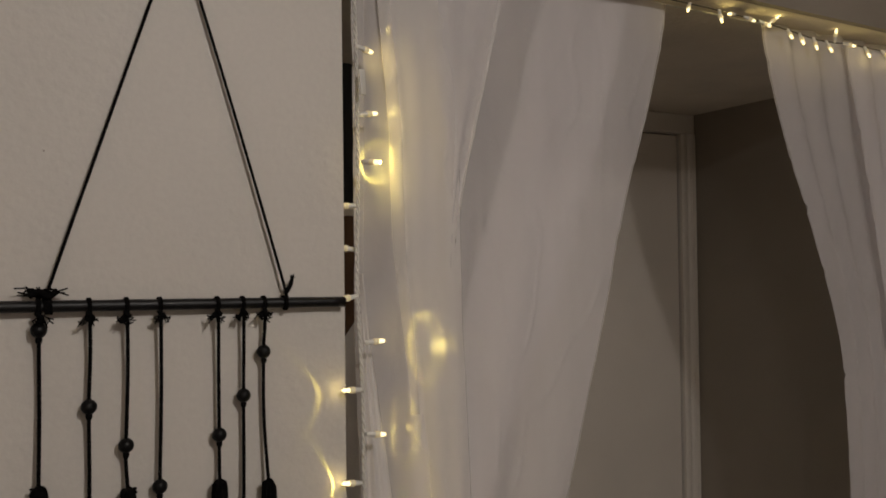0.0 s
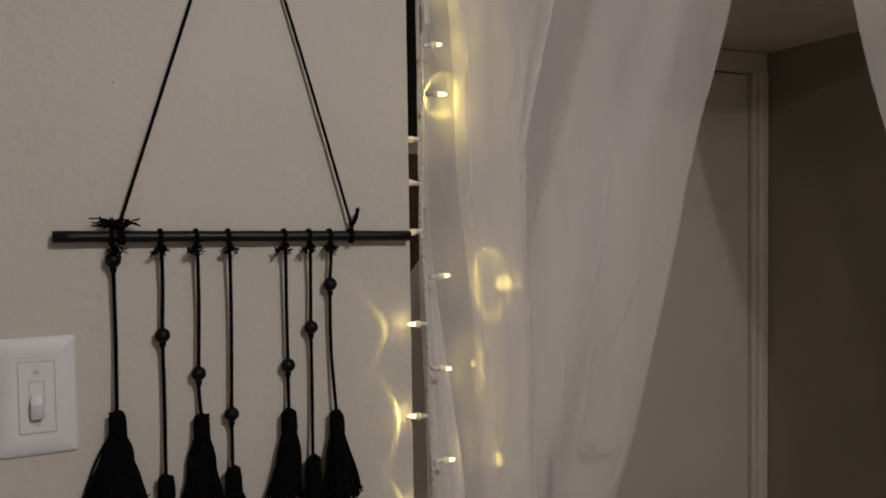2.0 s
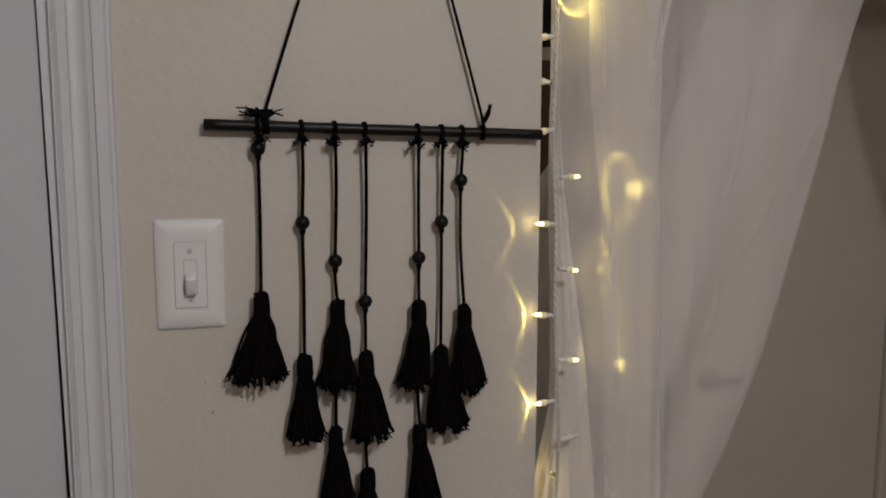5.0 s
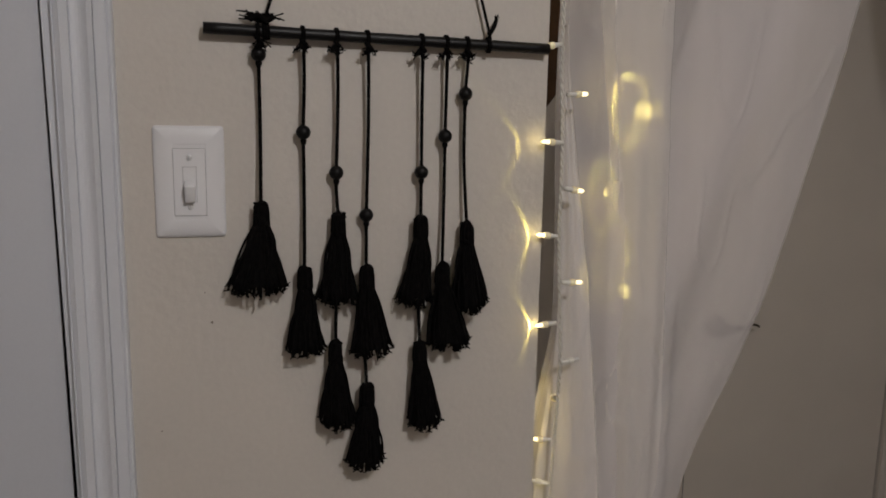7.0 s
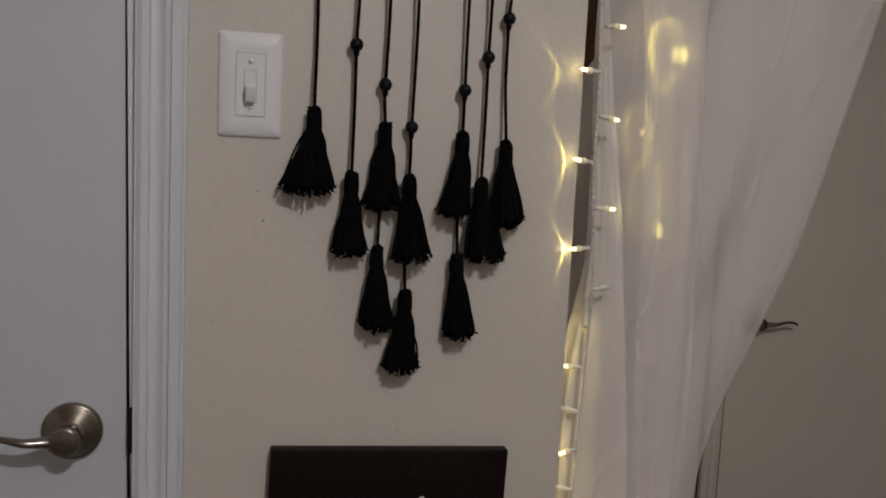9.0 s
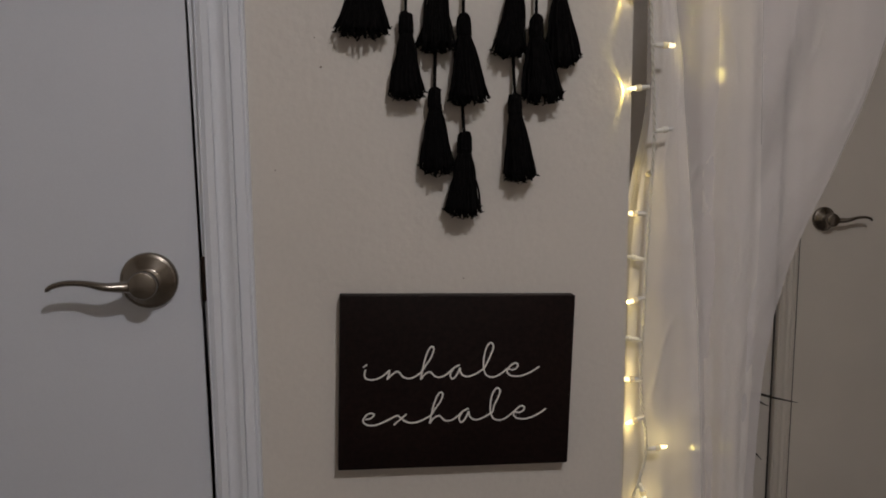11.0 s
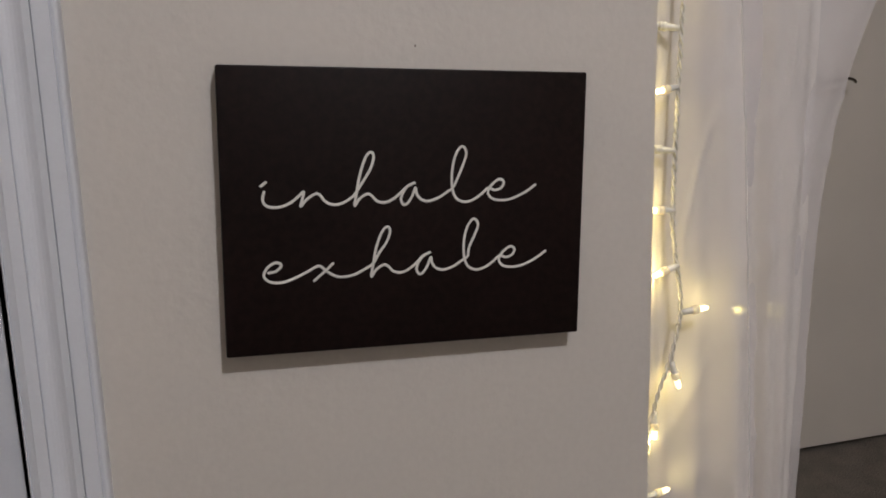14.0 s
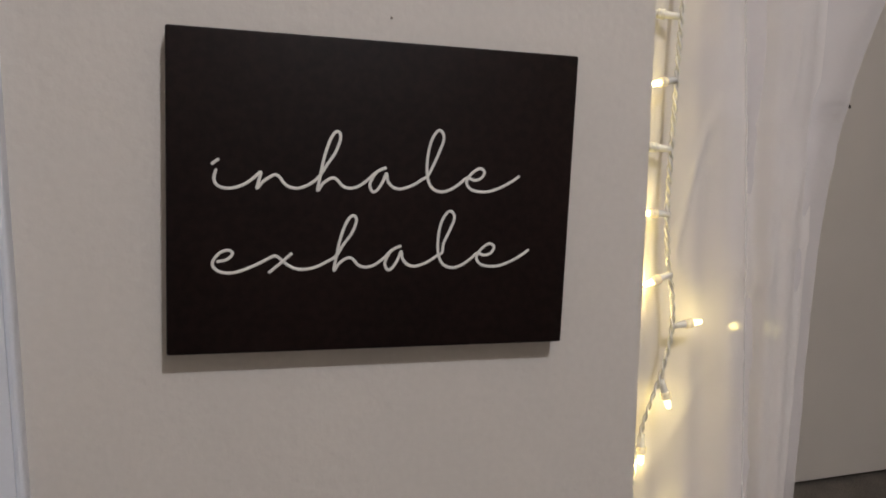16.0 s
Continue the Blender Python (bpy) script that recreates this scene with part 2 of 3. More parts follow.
tagged(part("ceiling_niche", Shape().box(WALL_END + 0.001, NICHE_X, -0.0005, NICHE_Y - 0.001, SOFFIT, SOFFIT + 0.0015).box(WALL_END + 0.001, NICHE_X, 0.112, NICHE_Y - 0.001, SOFFIT + 0.0016, SOFFIT + 0.1), CEILING, smooth=False), "low off-white niche ceiling with rough texture", "ceiling", kind="structure")
# thin facing, darker than the off-white wall behind it
tagged(part("wall_header", Shape().box(WALL_END + 0.10, NICHE_X - 0.001, -0.014, -0.0005, SOFFIT + 0.0005, CEIL - 0.001), TAUPE, smooth=False), "dark taupe facing on the header above the niche", "wall", kind="structure")
tagged(part("floor", Shape().box(-1.85, NICHE_X + 0.1, -3.1, NICHE_Y + 0.11, -0.1, 0), CARPET, smooth=False), "grey-brown short-pile carpet", "carpet", kind="structure")
# unseen panels added behind the doors so that no light shows through the gaps
tagged(part("door_backing", Shape().box(DOOR_X - DOOR_W - 0.1, DOOR_X + 0.1, 0.112, 0.13, 0, SOFFIT), GAP, smooth=False), "unseen dark panel added behind the door to keep its gap dark", "wall", kind="structure")
tagged(part("niche_door_backing", Shape().box(FAR_L - 0.1, FAR_R + 0.06, NICHE_Y + 0.112, NICHE_Y + 0.13, 0, SOFFIT), GAP, smooth=False), "unseen dark panel added behind the niche door to keep its gap dark", "wall", kind="structure")


def casing(name, x_in, x_out, y, z0, z1, mat, head=None):
    """A moulded door casing: stepped beads that thicken from the opening outwards."""
    cove = [(0.30 + 0.38 * k / 8, 0.0112 - 0.0026 * math.sin(math.pi * min(1, k / 6)) + 0.0034 * (k / 8) ** 2) for k in range(9)]
    steps = [(0.0, 0.0), (0.0, 0.0085), (0.02, 0.0087), (0.022, 0.0072), (0.032, 0.0072), (0.034, 0.0080), (0.12, 0.0104), (0.13, 0.0112), (0.28, 0.0115), (0.283, 0.0092), (0.297, 0.0092), *cove,
             (0.683, 0.0122), (0.697, 0.0122), (0.70, 0.0152), (0.90, 0.0162), (0.904, 0.0136), (0.919, 0.0136), (0.925, 0.0156), (0.955, 0.0160), (0.985, 0.0148), (1.0, 0.0118), (1.0, 0.0)]
    rows = [[(x_in + (x_out - x_in) * u, y - d, z) for u, d in steps] for z in (z0, z1)]
    s = Shape().grid(rows)
    n = len(steps)
    s.add(rows[1], [tuple(range(n))])
    if head:
        xa, xb = head
        s.grid([[(x, y - d, z1 + 0.0005 + abs(x_out - x_in) * u) for u, d in steps] for x in (xa, xb)])
    return part(name, s, mat, smooth=False)


tagged(casing("trim_door_casing", -0.0918, -0.0335, 0.0, 0, DOOR_H + 0.006, TRIM, (DOOR_X - DOOR_W - 0.07, -0.0335)), "white moulded door casing with fine grooves", "door trim", kind="structure")
tagged(casing("trim_door_casing_hinge_side", DOOR_X - DOOR_W - 0.0055, DOOR_X - DOOR_W - 0.066, 0.0, 0, DOOR_H + 0.004, TRIM), "white moulded door casing", "door trim", kind="structure")
tagged(casing("trim_niche_casing", FAR_L - 0.0085, FAR_L - 0.058, NICHE_Y, 0, FAR_H + 0.004, FARDOOR), "off-white moulded casing of the niche door", "door trim", kind="structure")
tagged(part("trim_niche_joint", Shape().soft_box(FAR_L - 0.0640, FAR_L - 0.0600, NICHE_Y - 0.004, NICHE_Y - 0.0005, 0.004, FAR_H + 0.004, 0.001), JOINT, smooth=False), "dark open joint between the casing and the wall", "door trim", kind="structure")
# dark filler strip put in for the shade of the door gap
tagged(part("trim_niche_gap_shade", Shape().soft_box(FAR_L - 0.0070, FAR_L - 0.0012, NICHE_Y - 0.0008, NICHE_Y + 0.02, 0.004, FAR_H + 0.002, 0.0005), JOINT, smooth=False), "dark strip standing for the shade in the gap between the casing and the niche door", "door trim", kind="structure")
tagged(casing("trim_niche_casing_corner", FAR_R + 0.005, NICHE_X - 0.001, NICHE_Y, 0, FAR_H + 0.006, FARDOOR), "off-white flat casing meeting the dark wall", "door trim", kind="structure")
tagged(part("trim_niche_head", Shape().soft_box(FAR_L - 0.062, NICHE_X - 0.001, NICHE_Y - 0.011, NICHE_Y - 0.0005, FAR_H + 0.007, SOFFIT - 0.001, 0.003), FARDOOR, smooth=False), "off-white head casing under the ceiling", "door trim", kind="structure")


def lever_set(door, x, z, y, way, mat, size=1.0):
    """Round sloped rose, hub and a waved lever that points along way (-1 or 1)."""
    face = Matrix.Translation((x, y, z)) @ Euler((radians(90), 0, 0)).to_matrix().to_4x4()
    prof = [(0.0345, 0), (0.0345, 0.004), (0.0335, 0.0062), (0.0315, 0.0072), (0.0302, 0.0075), (0.0299, 0.0077), (0.0295, 0.0080), (0.0192, 0.0165), (0.0188, 0.0168), (0.0184, 0.0172), (0.0175, 0.0180), (0.0165, 0.0188), (0.0, 0.0188)]
    handle = part("door_handle", Shape().lathe([(r * size, h) for r, h in prof], face, 48), mat, door, "satin nickel lever handle on a round rose")
    hub = [(0.0125, 0.0180), (0.0125, 0.0270), (0.0155, 0.0290), (0.0165, 0.0310), (0.0165, 0.0420), (0.0156, 0.0436), (0.0142, 0.0442), (0.0, 0.0445)]
    part("hub", Shape().lathe(hub, face, 40), mat, handle)
    yy = y - 0.0420
    line = bent([(x + way * 0.006, yy + 0.013, z - 0.002), (x + way * 0.022, yy + 0.008, z - 0.002), (x + way * 0.042, yy, z), (x + way * 0.064, yy, z + 0.0048), (x + way * 0.085, yy + 0.001, z + 0.0058), (x + way * 0.101, yy + 0.003, z + 0.0022), (x + way * 0.110, yy + 0.006, z - 0.0040)], 6)
    k = np.linspace(0, 1, len(line))
    rad = np.interp(k, [0, 0.25, 0.5, 0.8, 0.96, 1], [0.0110, 0.0068, 0.0042, 0.0038, 0.0032, 0.0012])
    part("lever", Shape().tube(line, rad, 16, flat=(0.88, 1.10)), mat, handle)
    return handle


SAG = 0.0107


def door_edge(z):
    """The latch edge of the door, which hangs a little out of plumb."""
    return -0.0985 - SAG * (z - 1.0)


slab = Shape()
ends = [(door_edge(z), z) for z in (0.012, DOOR_H)]
for x_off, y0, y1 in ((0.0, 0.0052, 0.039), (-0.0005, 0.0040, 0.0052)):
    (xa, za), (xb, zb) = ends
    slab.add([(DOOR_X - DOOR_W, y0, za), (xa + x_off, y0, za), (xb + x_off, y0, zb), (DOOR_X - DOOR_W, y0, zb), (DOOR_X - DOOR_W, y1, za), (xa + x_off, y1, za), (xb + x_off, y1, zb), (DOOR_X - DOOR_W, y1, zb)],
             [(0, 1, 2, 3), (7, 6, 5, 4), (0, 4, 5, 1), (1, 5, 6, 2), (2, 6, 7, 3), (3, 7, 4, 0)])
door = part("door_1", slab, DOOR, smooth=False)
tagged(door, "flat white painted interior door, closed", "door", kind="structure")
jamb = Shape()
za, zb = 0.0, DOOR_H + 0.004
xa, xb = door_edge(za) + 0.0021, door_edge(zb) + 0.0013
jamb.add([(xa, 0.0005, za), (-0.0925, 0.0005, za), (-0.0925, 0.0005, zb), (xb, 0.0005, zb), (xa, 0.05, za), (-0.0925, 0.05, za), (-0.0925, 0.05, zb), (xb, 0.05, zb)], [(0, 1, 2, 3), (0, 3, 7, 4), (2, 6, 7, 3), (4, 7, 6, 5)])
tagged(part("trim_door_jamb", jamb, TRIM, smooth=False), "white painted door jamb beside a narrow dark gap", "door trim", kind="structure")
lever_set(door, -0.1605, 0.897, 0.004, -1, NICKEL)
part("latch_plate", Shape().soft_box(door_edge(0.896) + 0.0002, door_edge(0.896) + 0.0048, -0.0085, 0.012, 0.870, 0.925, 0.0010), LATCH, door, "dark worn metal latch plate")
far = part("door_2", Shape().soft_box(FAR_L, FAR_R, NICHE_Y + 0.004, NICHE_Y + 0.039, 0.010, FAR_H, 0.0012), FARDOOR, smooth=False)
tagged(far, "flat off-white narrow closet door, closed, behind the curtains", "door", kind="structure")
lever_set(far, FAR_L + 0.060, 0.862, NICHE_Y + 0.004, 1, NICKEL, 0.88)
part("latch_plate", Shape().soft_box(FAR_L - 0.0070, FAR_L - 0.0005, NICHE_Y - 0.002, NICHE_Y + 0.03, 0.83, 0.87, 0.0008), LATCH, far, "dark metal latch plate")

# small marks on the paint
for mx, mz, mr in ((0.231, 0.887, 0.0011), (0.055, 1.155, 0.0016), (0.048, 1.190, 0.0010), (0.115, 0.842, 0.0012), (-0.004, 1.03, 0.0010), (0.118, 1.64, 0.0011)):
    spot = Shape().lathe([(mr, 0), (mr * 0.6, 0.0004), (0, 0.0005)], Matrix.Translation((mx, -0.0002, mz)) @ Euler((radians(90), 0, 0)).to_matrix().to_4x4(), 7)
    tagged(part("wall_dent", spot, SMUDGE), "tiny dark nick in the wall paint", "wall mark", kind="structure")

# ---- light switch ----
switch = new("light_switch")
switch.location = (0.0365, 0, 1.3148)
switch.scale = (1.022, 1.0, 1.025)
tagged(switch, "white plastic toggle light switch, switched off, on the wall", "light switch")


def rounded_slab(w, h, y_back, layers, r, seg=5):
    """Stacked rounded rectangles: (inset, forward) pairs from the wall outwards, closed at the front."""
    s, rings = Shape(), []
    for inset, fwd in layers:
        ring, rr = [], max(r - inset, 0.0008)
        for cx, cz, a0 in ((1, 1, 0), (-1, 1, 90), (-1, -1, 180), (1, -1, 270)):
            for k in range(seg + 1):
                a = radians(a0 + 90 * k / seg)
                ring.append((cx * (w / 2 - inset - rr) + rr * math.cos(a), y_back - fwd, cz * (h / 2 - inset - rr) + rr * math.sin(a)))
        rings.append(ring + ring[:1])
    s.grid(rings)
    return s.add(rings[-1][:-1], [tuple(range(len(ring)))])


part("plate", rounded_slab(0.0726, 0.1189, 0, [(0, 0), (0, 0.0018), (0.0008, 0.0030), (0.0025, 0.0042), (0.0055, 0.0056), (0.0095, 0.0066), (0.0140, 0.0072), (0.0185, 0.0072), (0.0192, 0.0071), (0.0197, 0.0069)], 0.004), PLASTIC, switch)
part("insert", rounded_slab(0.0325, 0.0710, 0, [(0, 0.004), (0, 0.0073), (0.0004, 0.0077)], 0.0012), PLASTIC, switch)
frame_s = Shape()
for a in ((-0.0066, 0.0066, 0.0150, 0.0162), (-0.0066, 0.0066, -0.0208, -0.0196), (-0.0066, -0.0056, -0.0196, 0.0150), (0.0056, 0.0066, -0.0196, 0.0150)):
    frame_s.box(a[0], a[1], -0.0087, -0.0070, a[2], a[3])
part("toggle_frame", frame_s, PLASTIC, switch, smooth=False)
# grey backing pieces whose rims draw the shadow lines round insert and slot
part("insert_shade_line", rounded_slab(0.0335, 0.0720, 0, [(0, 0.004), (0, 0.00728)], 0.0014), SLIT, switch)
part("slot_shade_line", Shape().box(-0.0071, 0.0071, -0.0079, -0.0072, -0.0213, 0.0167), SLIT, switch, smooth=False)
part("slot", Shape().box(-0.0055, 0.0055, -0.0080, -0.0070, -0.0195, 0.0149), PLASTIC, switch, smooth=False)
t_ob = part("toggle", Shape().soft_box(-0.0054, 0.0054, -0.0150, 0.0, -0.0098, 0.0092, 0.0011), PLASTIC, switch)
t_ob.matrix_basis = pose(0, -0.0050, -0.0066, 20, 0, 0)
for sz in (0.0262, -0.0262):
    sc = part("screw", Shape().lathe([(0.0031, 0), (0.0030, 0.0004), (0.0026, 0.0006), (0, 0.0007)], Matrix.Translation((0, -0.0078, sz)) @ Euler((radians(90), 0, 0)).to_matrix().to_4x4(), 20), SCREW, switch)
    part("screw_slot", Shape().box(-0.00028, 0.00028, -0.0088, -0.0080, sz - 0.0022, sz + 0.0022), SLIT, sc, smooth=False)

# ---- tasselled wall hanging ----
hang = new("wall_hanging")
hang.location = (0, 0, 0)
tagged(hang, "black hanging of beads and yarn tassels on a dowel", "wall hanging")
DY = -0.0115


def dowel_z(x):
    return 1.4785 - 0.0195 * (x - 0.056)


part("dowel", Shape().tube([(x, DY, dowel_z(x)) for x in np.linspace(0.0555, 0.4495, 24)], [0.0062 + 0.00018 * math.sin(i * 1.7) for i in range(24)], 20), BLACKWOOD, hang, "black-stained wooden dowel")
PEAK = (0.2530, -0.004, 1.898)


def yarn(pts, r=0.00215):
    p = [np.array(q, float) for q in pts]
    longest = max(np.linalg.norm(b - a) for a, b in zip(p, p[1:]))
    return Shape().tube(bent(p, int(longest / 0.0012) + 2), r, section=TWO_PLY, turn=760.0)


part("hanger_cord", yarn([(0.1185, DY - 0.002, 1.4810), (0.1225, -0.0115, 1.499), (0.174, -0.0095, 1.657), (0.225, -0.0070, 1.813), PEAK, (0.278, -0.0070, 1.821), (0.3265, -0.0095, 1.657), (0.3725, -0.0120, 1.4935), (0.3735, DY - 0.003, 1.480)], 0.00185), YARN, hang, "long black hanging cord")
tagged(part("wall_nail", Shape().tube([(0.253, 0.0, 1.896), (0.253, -0.012, 1.898)], 0.0014, 10), NICKEL), "small nail holding up the wall hanging", "nail")


def tuft(s, x, y, z, n, spread, rise, rng, r=0.00045):
    for _ in range(n):
        a, b = rng.uniform(-1, 1), rng.uniform(0.5, 1)
        tip = (x + a * spread, min(y + rng.uniform(-0.008, 0.004), -0.001), z + rise * b * rng.uniform(0.2, 1))
        mid = (x + a * spread * 0.45, y - 0.001, z + rise * 0.7 * rng.uniform(0.2, 1.1))
        s.tube(bent([(x, y, z), mid, tip], 3), r, 4)


def loop(s, x, turns, wide, r):
    """Yarn wound round the dowel."""
    pts = []
    for k in range(14 * turns + 1):
        a = 2 * math.pi * k / 14
        pts.append((x + wide * (k / (14 * turns) - 0.5), DY + 0.0077 * math.cos(a), dowel_z(x) + 0.0077 * math.sin(a)))
    s.tube(pts, r, 6)


rng = random.Random(7)
STRING_X = (0.1120, 0.1600, 0.1970, 0.2315, 0.2940, 0.3230, 0.3480)
BEAD_AT = ((0.1120, 1.453), (0.1590, 1.370), (0.1955, 1.325), (0.2300, 1.276), (0.2950, 1.325), (0.3230, 1.367), (0.3470, 1.416))
# x of the top, z of the top, left and right of the fringe, z of the fringe
TASSELS = ((0.1110, 1.290, 0.0725, 0.1400, 1.193), (0.1580, 1.216, 0.1365, 0.1775, 1.119), (0.1970, 1.277, 0.1725, 0.2165, 1.177), (0.2290, 1.215, 0.2075, 0.2615, 1.113), (0.2940, 1.271, 0.2685, 0.3080, 1.172),
           (0.3210, 1.215, 0.3035, 0.3560, 1.115), (0.3510, 1.263, 0.3350, 0.3770, 1.161), (0.1930, 1.126, 0.1755, 0.2170, 1.027), (0.2300, 1.072, 0.2055, 0.2500, 0.974), (0.2950, 1.118, 0.2820, 0.3200, 1.018))
for i, x in enumerate(STRING_X):
    k = Shape()
    loop(k, x, 2, 0.004, 0.0014)
    k.tube(bent([(x - 0.003, DY - 0.006, dowel_z(x) - 0.006), (x, DY - 0.0075, dowel_z(x) - 0.0095), (x + 0.003, DY - 0.006, dowel_z(x) - 0.012)], 4), 0.0026, 7)
    side = rng.choice((-0.005, 0.005))
    tuft(k, x + side * 0.6, DY - 0.005, dowel_z(x) - 0.0085, 22, 0.0110, -0.015, rng, 0.0007)
    part("knot", k, YARN, hang)
    tx, tz = TASSELS[i][:2]
    bx, bz = BEAD_AT[i]
    part("string", yarn([(x, DY - 0.006, dowel_z(x) - 0.008), (x + 0.0006, -0.013, (dowel_z(x) + bz) / 2), (bx, -0.0125, bz), (bx + 0.0004, -0.0105, (bz + tz) / 2), (tx, -0.0160, tz - 0.004)]), YARN, hang)
    ball = Shape().lathe([(0.0016, 0.0074), (0.0034, 0.0066), (0.0056, 0.0050), (0.0071, 0.0026), (0.0076, 0.0), (0.0071, -0.0026), (0.0056, -0.0050), (0.0034, -0.0066), (0.0016, -0.0074)], pose(bx, -0.0125, bz, rng.uniform(-6, 6), rng.uniform(-6, 6), 0), 24)
    ball.v = [(bx + 1.08 * (p[0] - bx), -0.0125 + 1.08 * (p[1] + 0.0125), bz + 1.10 * (p[2] - bz)) for p in ball.v]
    bead = part("bead", ball, BEAD, hang, "round black wooden bead")
    part("bead_knot", Shape().lathe([(0.0010, 0.0036), (0.0032, 0.0018), (0.0036, -0.0004), (0.0028, -0.0030), (0.0014, -0.0052)], pose(bx, -0.0125, bz - 0.0098), 10), YARN, bead)
for j, (src_i, dst) in enumerate(((2, 7), (3, 8), (4, 9))):
    a, b = TASSELS[src_i], TASSELS[dst]
    part("string", yarn([(a[0], -0.007, a[4] + 0.03), ((a[0] + b[0]) / 2, -0.008, a[4] - 0.01), (b[0], -0.0155, b[1] - 0.004)]), YARN, hang)
big = Shape()
loop(big, 0.1205, 3, 0.008, 0.0016)
big.tube(bent([(0.103, DY - 0.006, 1.488), (0.112, DY - 0.008, 1.493), (0.120, DY - 0.008, 1.488), (0.128, DY - 0.006, 1.492)], 4), 0.0032, 7)
tuft(big, 0.114, DY - 0.003, 1.486, 40, 0.026, 0.014, rng, 0.0008)
part("knot", big, YARN, hang, "bulky frayed bow knot")
kr = Shape()
loop(kr, 0.3735, 2, 0.004, 0.0017)
kr.tube(bent([(0.372, DY - 0.006, 1.483), (0.3765, DY - 0.008, 1.491), (0.381, DY - 0.007, 1.502)], 4), [0.0028] * 7 + [0.0022, 0.002], 7)
tuft(kr, 0.380, DY - 0.006, 1.498, 10, 0.003, 0.009, rng)
part("knot", kr, YARN, hang, "knot with a stiff upright tail")


def tassel(x, z, left, right, low, front, rng):
    """A yarn tassel: round head, bound neck and a flared skirt of loose strands."""
    cy, neck = -0.0165 - front, z - 0.021
    mid, half = (left + right) / 2, 0.93 * (right - left) / 2
    s = Shape()
    # packed core under the loose strands
    core = []
    for u in np.linspace(0, 1, 7):
        w = np.interp(u, [0, 1], [0.0072, half * 0.84])
        cx = x + (mid - x) * u
        core.append([(cx + w * math.cos(a), cy + np.interp(u, [0, 1], [0.0065, 0.0130]) * math.sin(a), neck + (low + 0.006 - neck) * u) for a in np.linspace(0, 2 * math.pi, 15)])
    s.grid(core)
    for _ in range(95):
        a, e = rng.uniform(0, 2 * math.pi), math.sqrt(rng.uniform(0.35, 1))
        dx, dy = math.cos(a) * e, math.sin(a) * e
        end = low + rng.uniform(-0.004, 0.006) + 0.007 * abs(dx) ** 2 - 0.002
        drift = rng.uniform(-0.004, 0.004) * (1.7 if rng.random() < 0.08 else 1.0)
        pts = [(x + 0.0070 * dx, cy + 0.0068 * dy, neck + 0.001)]
        for u, w in ((0.3, 0.30), (0.65, 0.66), (1.0, 1.06)):
            px = x + (mid - x) * u + dx * (0.0078 * (1 - u) + half * w) + drift * u
            px += rng.uniform(-0.0030, 0.0030)
            pts.append((px, min(cy + dy * (0.0075 + 0.0080 * u), -0.0012), neck + (end - neck) * u))
        s.tube(bent(pts, 3), [0.0013] * 7 + [0.0015, 0.0016, 0.0011], 5)
        for _ in range(rng.choice((2, 3, 4))):
            e0 = pts[-1]
            s.tube([e0, (e0[0] + rng.uniform(-0.0042, 0.0042), min(e0[1] + rng.uniform(-0.002, 0.002), -0.001), e0[2] - rng.uniform(-0.002, 0.003))], 0.0008, 3)
    skirt = part("tassel", s, YARN, hang, "black cotton yarn tassel")
    h = Shape()
    for k in range(22):
        a = 2 * math.pi * k / 22
        j, dj = rng.uniform(0.82, 1.22), rng.uniform(-0.0016, 0.0026)
        lobe = [(x + j * r * math.cos(a), cy + 0.92 * j * r * math.sin(a), z + dz + dj) for r, dz in ((0.0016, 0.0012), (0.0042, 0.0004), (0.0062, -0.0030), (0.0070, -0.009), (0.0071, -0.015), (0.0074, -0.022))]
        h.tube(bent(lobe, 3), 0.0015, 5)
    for _ in range(7):
        a = rng.uniform(0, 2 * math.pi)
        h.tube(bent([(x + 0.003 * math.cos(a), cy + 0.003 * math.sin(a), z - 0.001), (x + 0.0055 * math.cos(a), cy + 0.005 * math.sin(a), z + rng.uniform(0.001, 0.003)), (x + 0.0085 * math.cos(a), cy + 0.007 * math.sin(a), z + rng.uniform(-0.005, 0.002))], 3), 0.0011, 5)
    part("tassel_head", h, YARN, skirt)
    w = Shape()
    turns = [(x + 0.0082 * math.cos(t), cy + 0.0076 * math.sin(t), neck + 0.004 - 0.0013 * t / (2 * math.pi)) for t in np.linspace(0, 8 * math.pi, 72)]
    w.tube(turns, 0.00085, 5)
    part("neck_wrap", w, YARN, skirt)


for i, (x, z, left, right, low) in enumerate(TASSELS):
    tassel(x, z, left, right, low, 0.0025 if i in (3, 5, 8) else 0.0, random.Random(20 + i))

# ---- canvas with lettering ----
canvas = new("canvas_print")
canvas.matrix_basis = pose(0.2195, 0, 0.7545, 0, 1.95, 0)
tagged(canvas, "black stretched canvas print with white script lettering, hung slightly crooked", "wall art")
CW, CH, CD = 0.3030, 0.2270, 0.0190
part("stretched_canvas", Shape().soft_box(-CW / 2 - 0.0012, CW / 2 + 0.0022, -CD, -0.0012, -CH / 2 - 0.0024, CH / 2, 0.0016, 3), CANVAS, canvas)

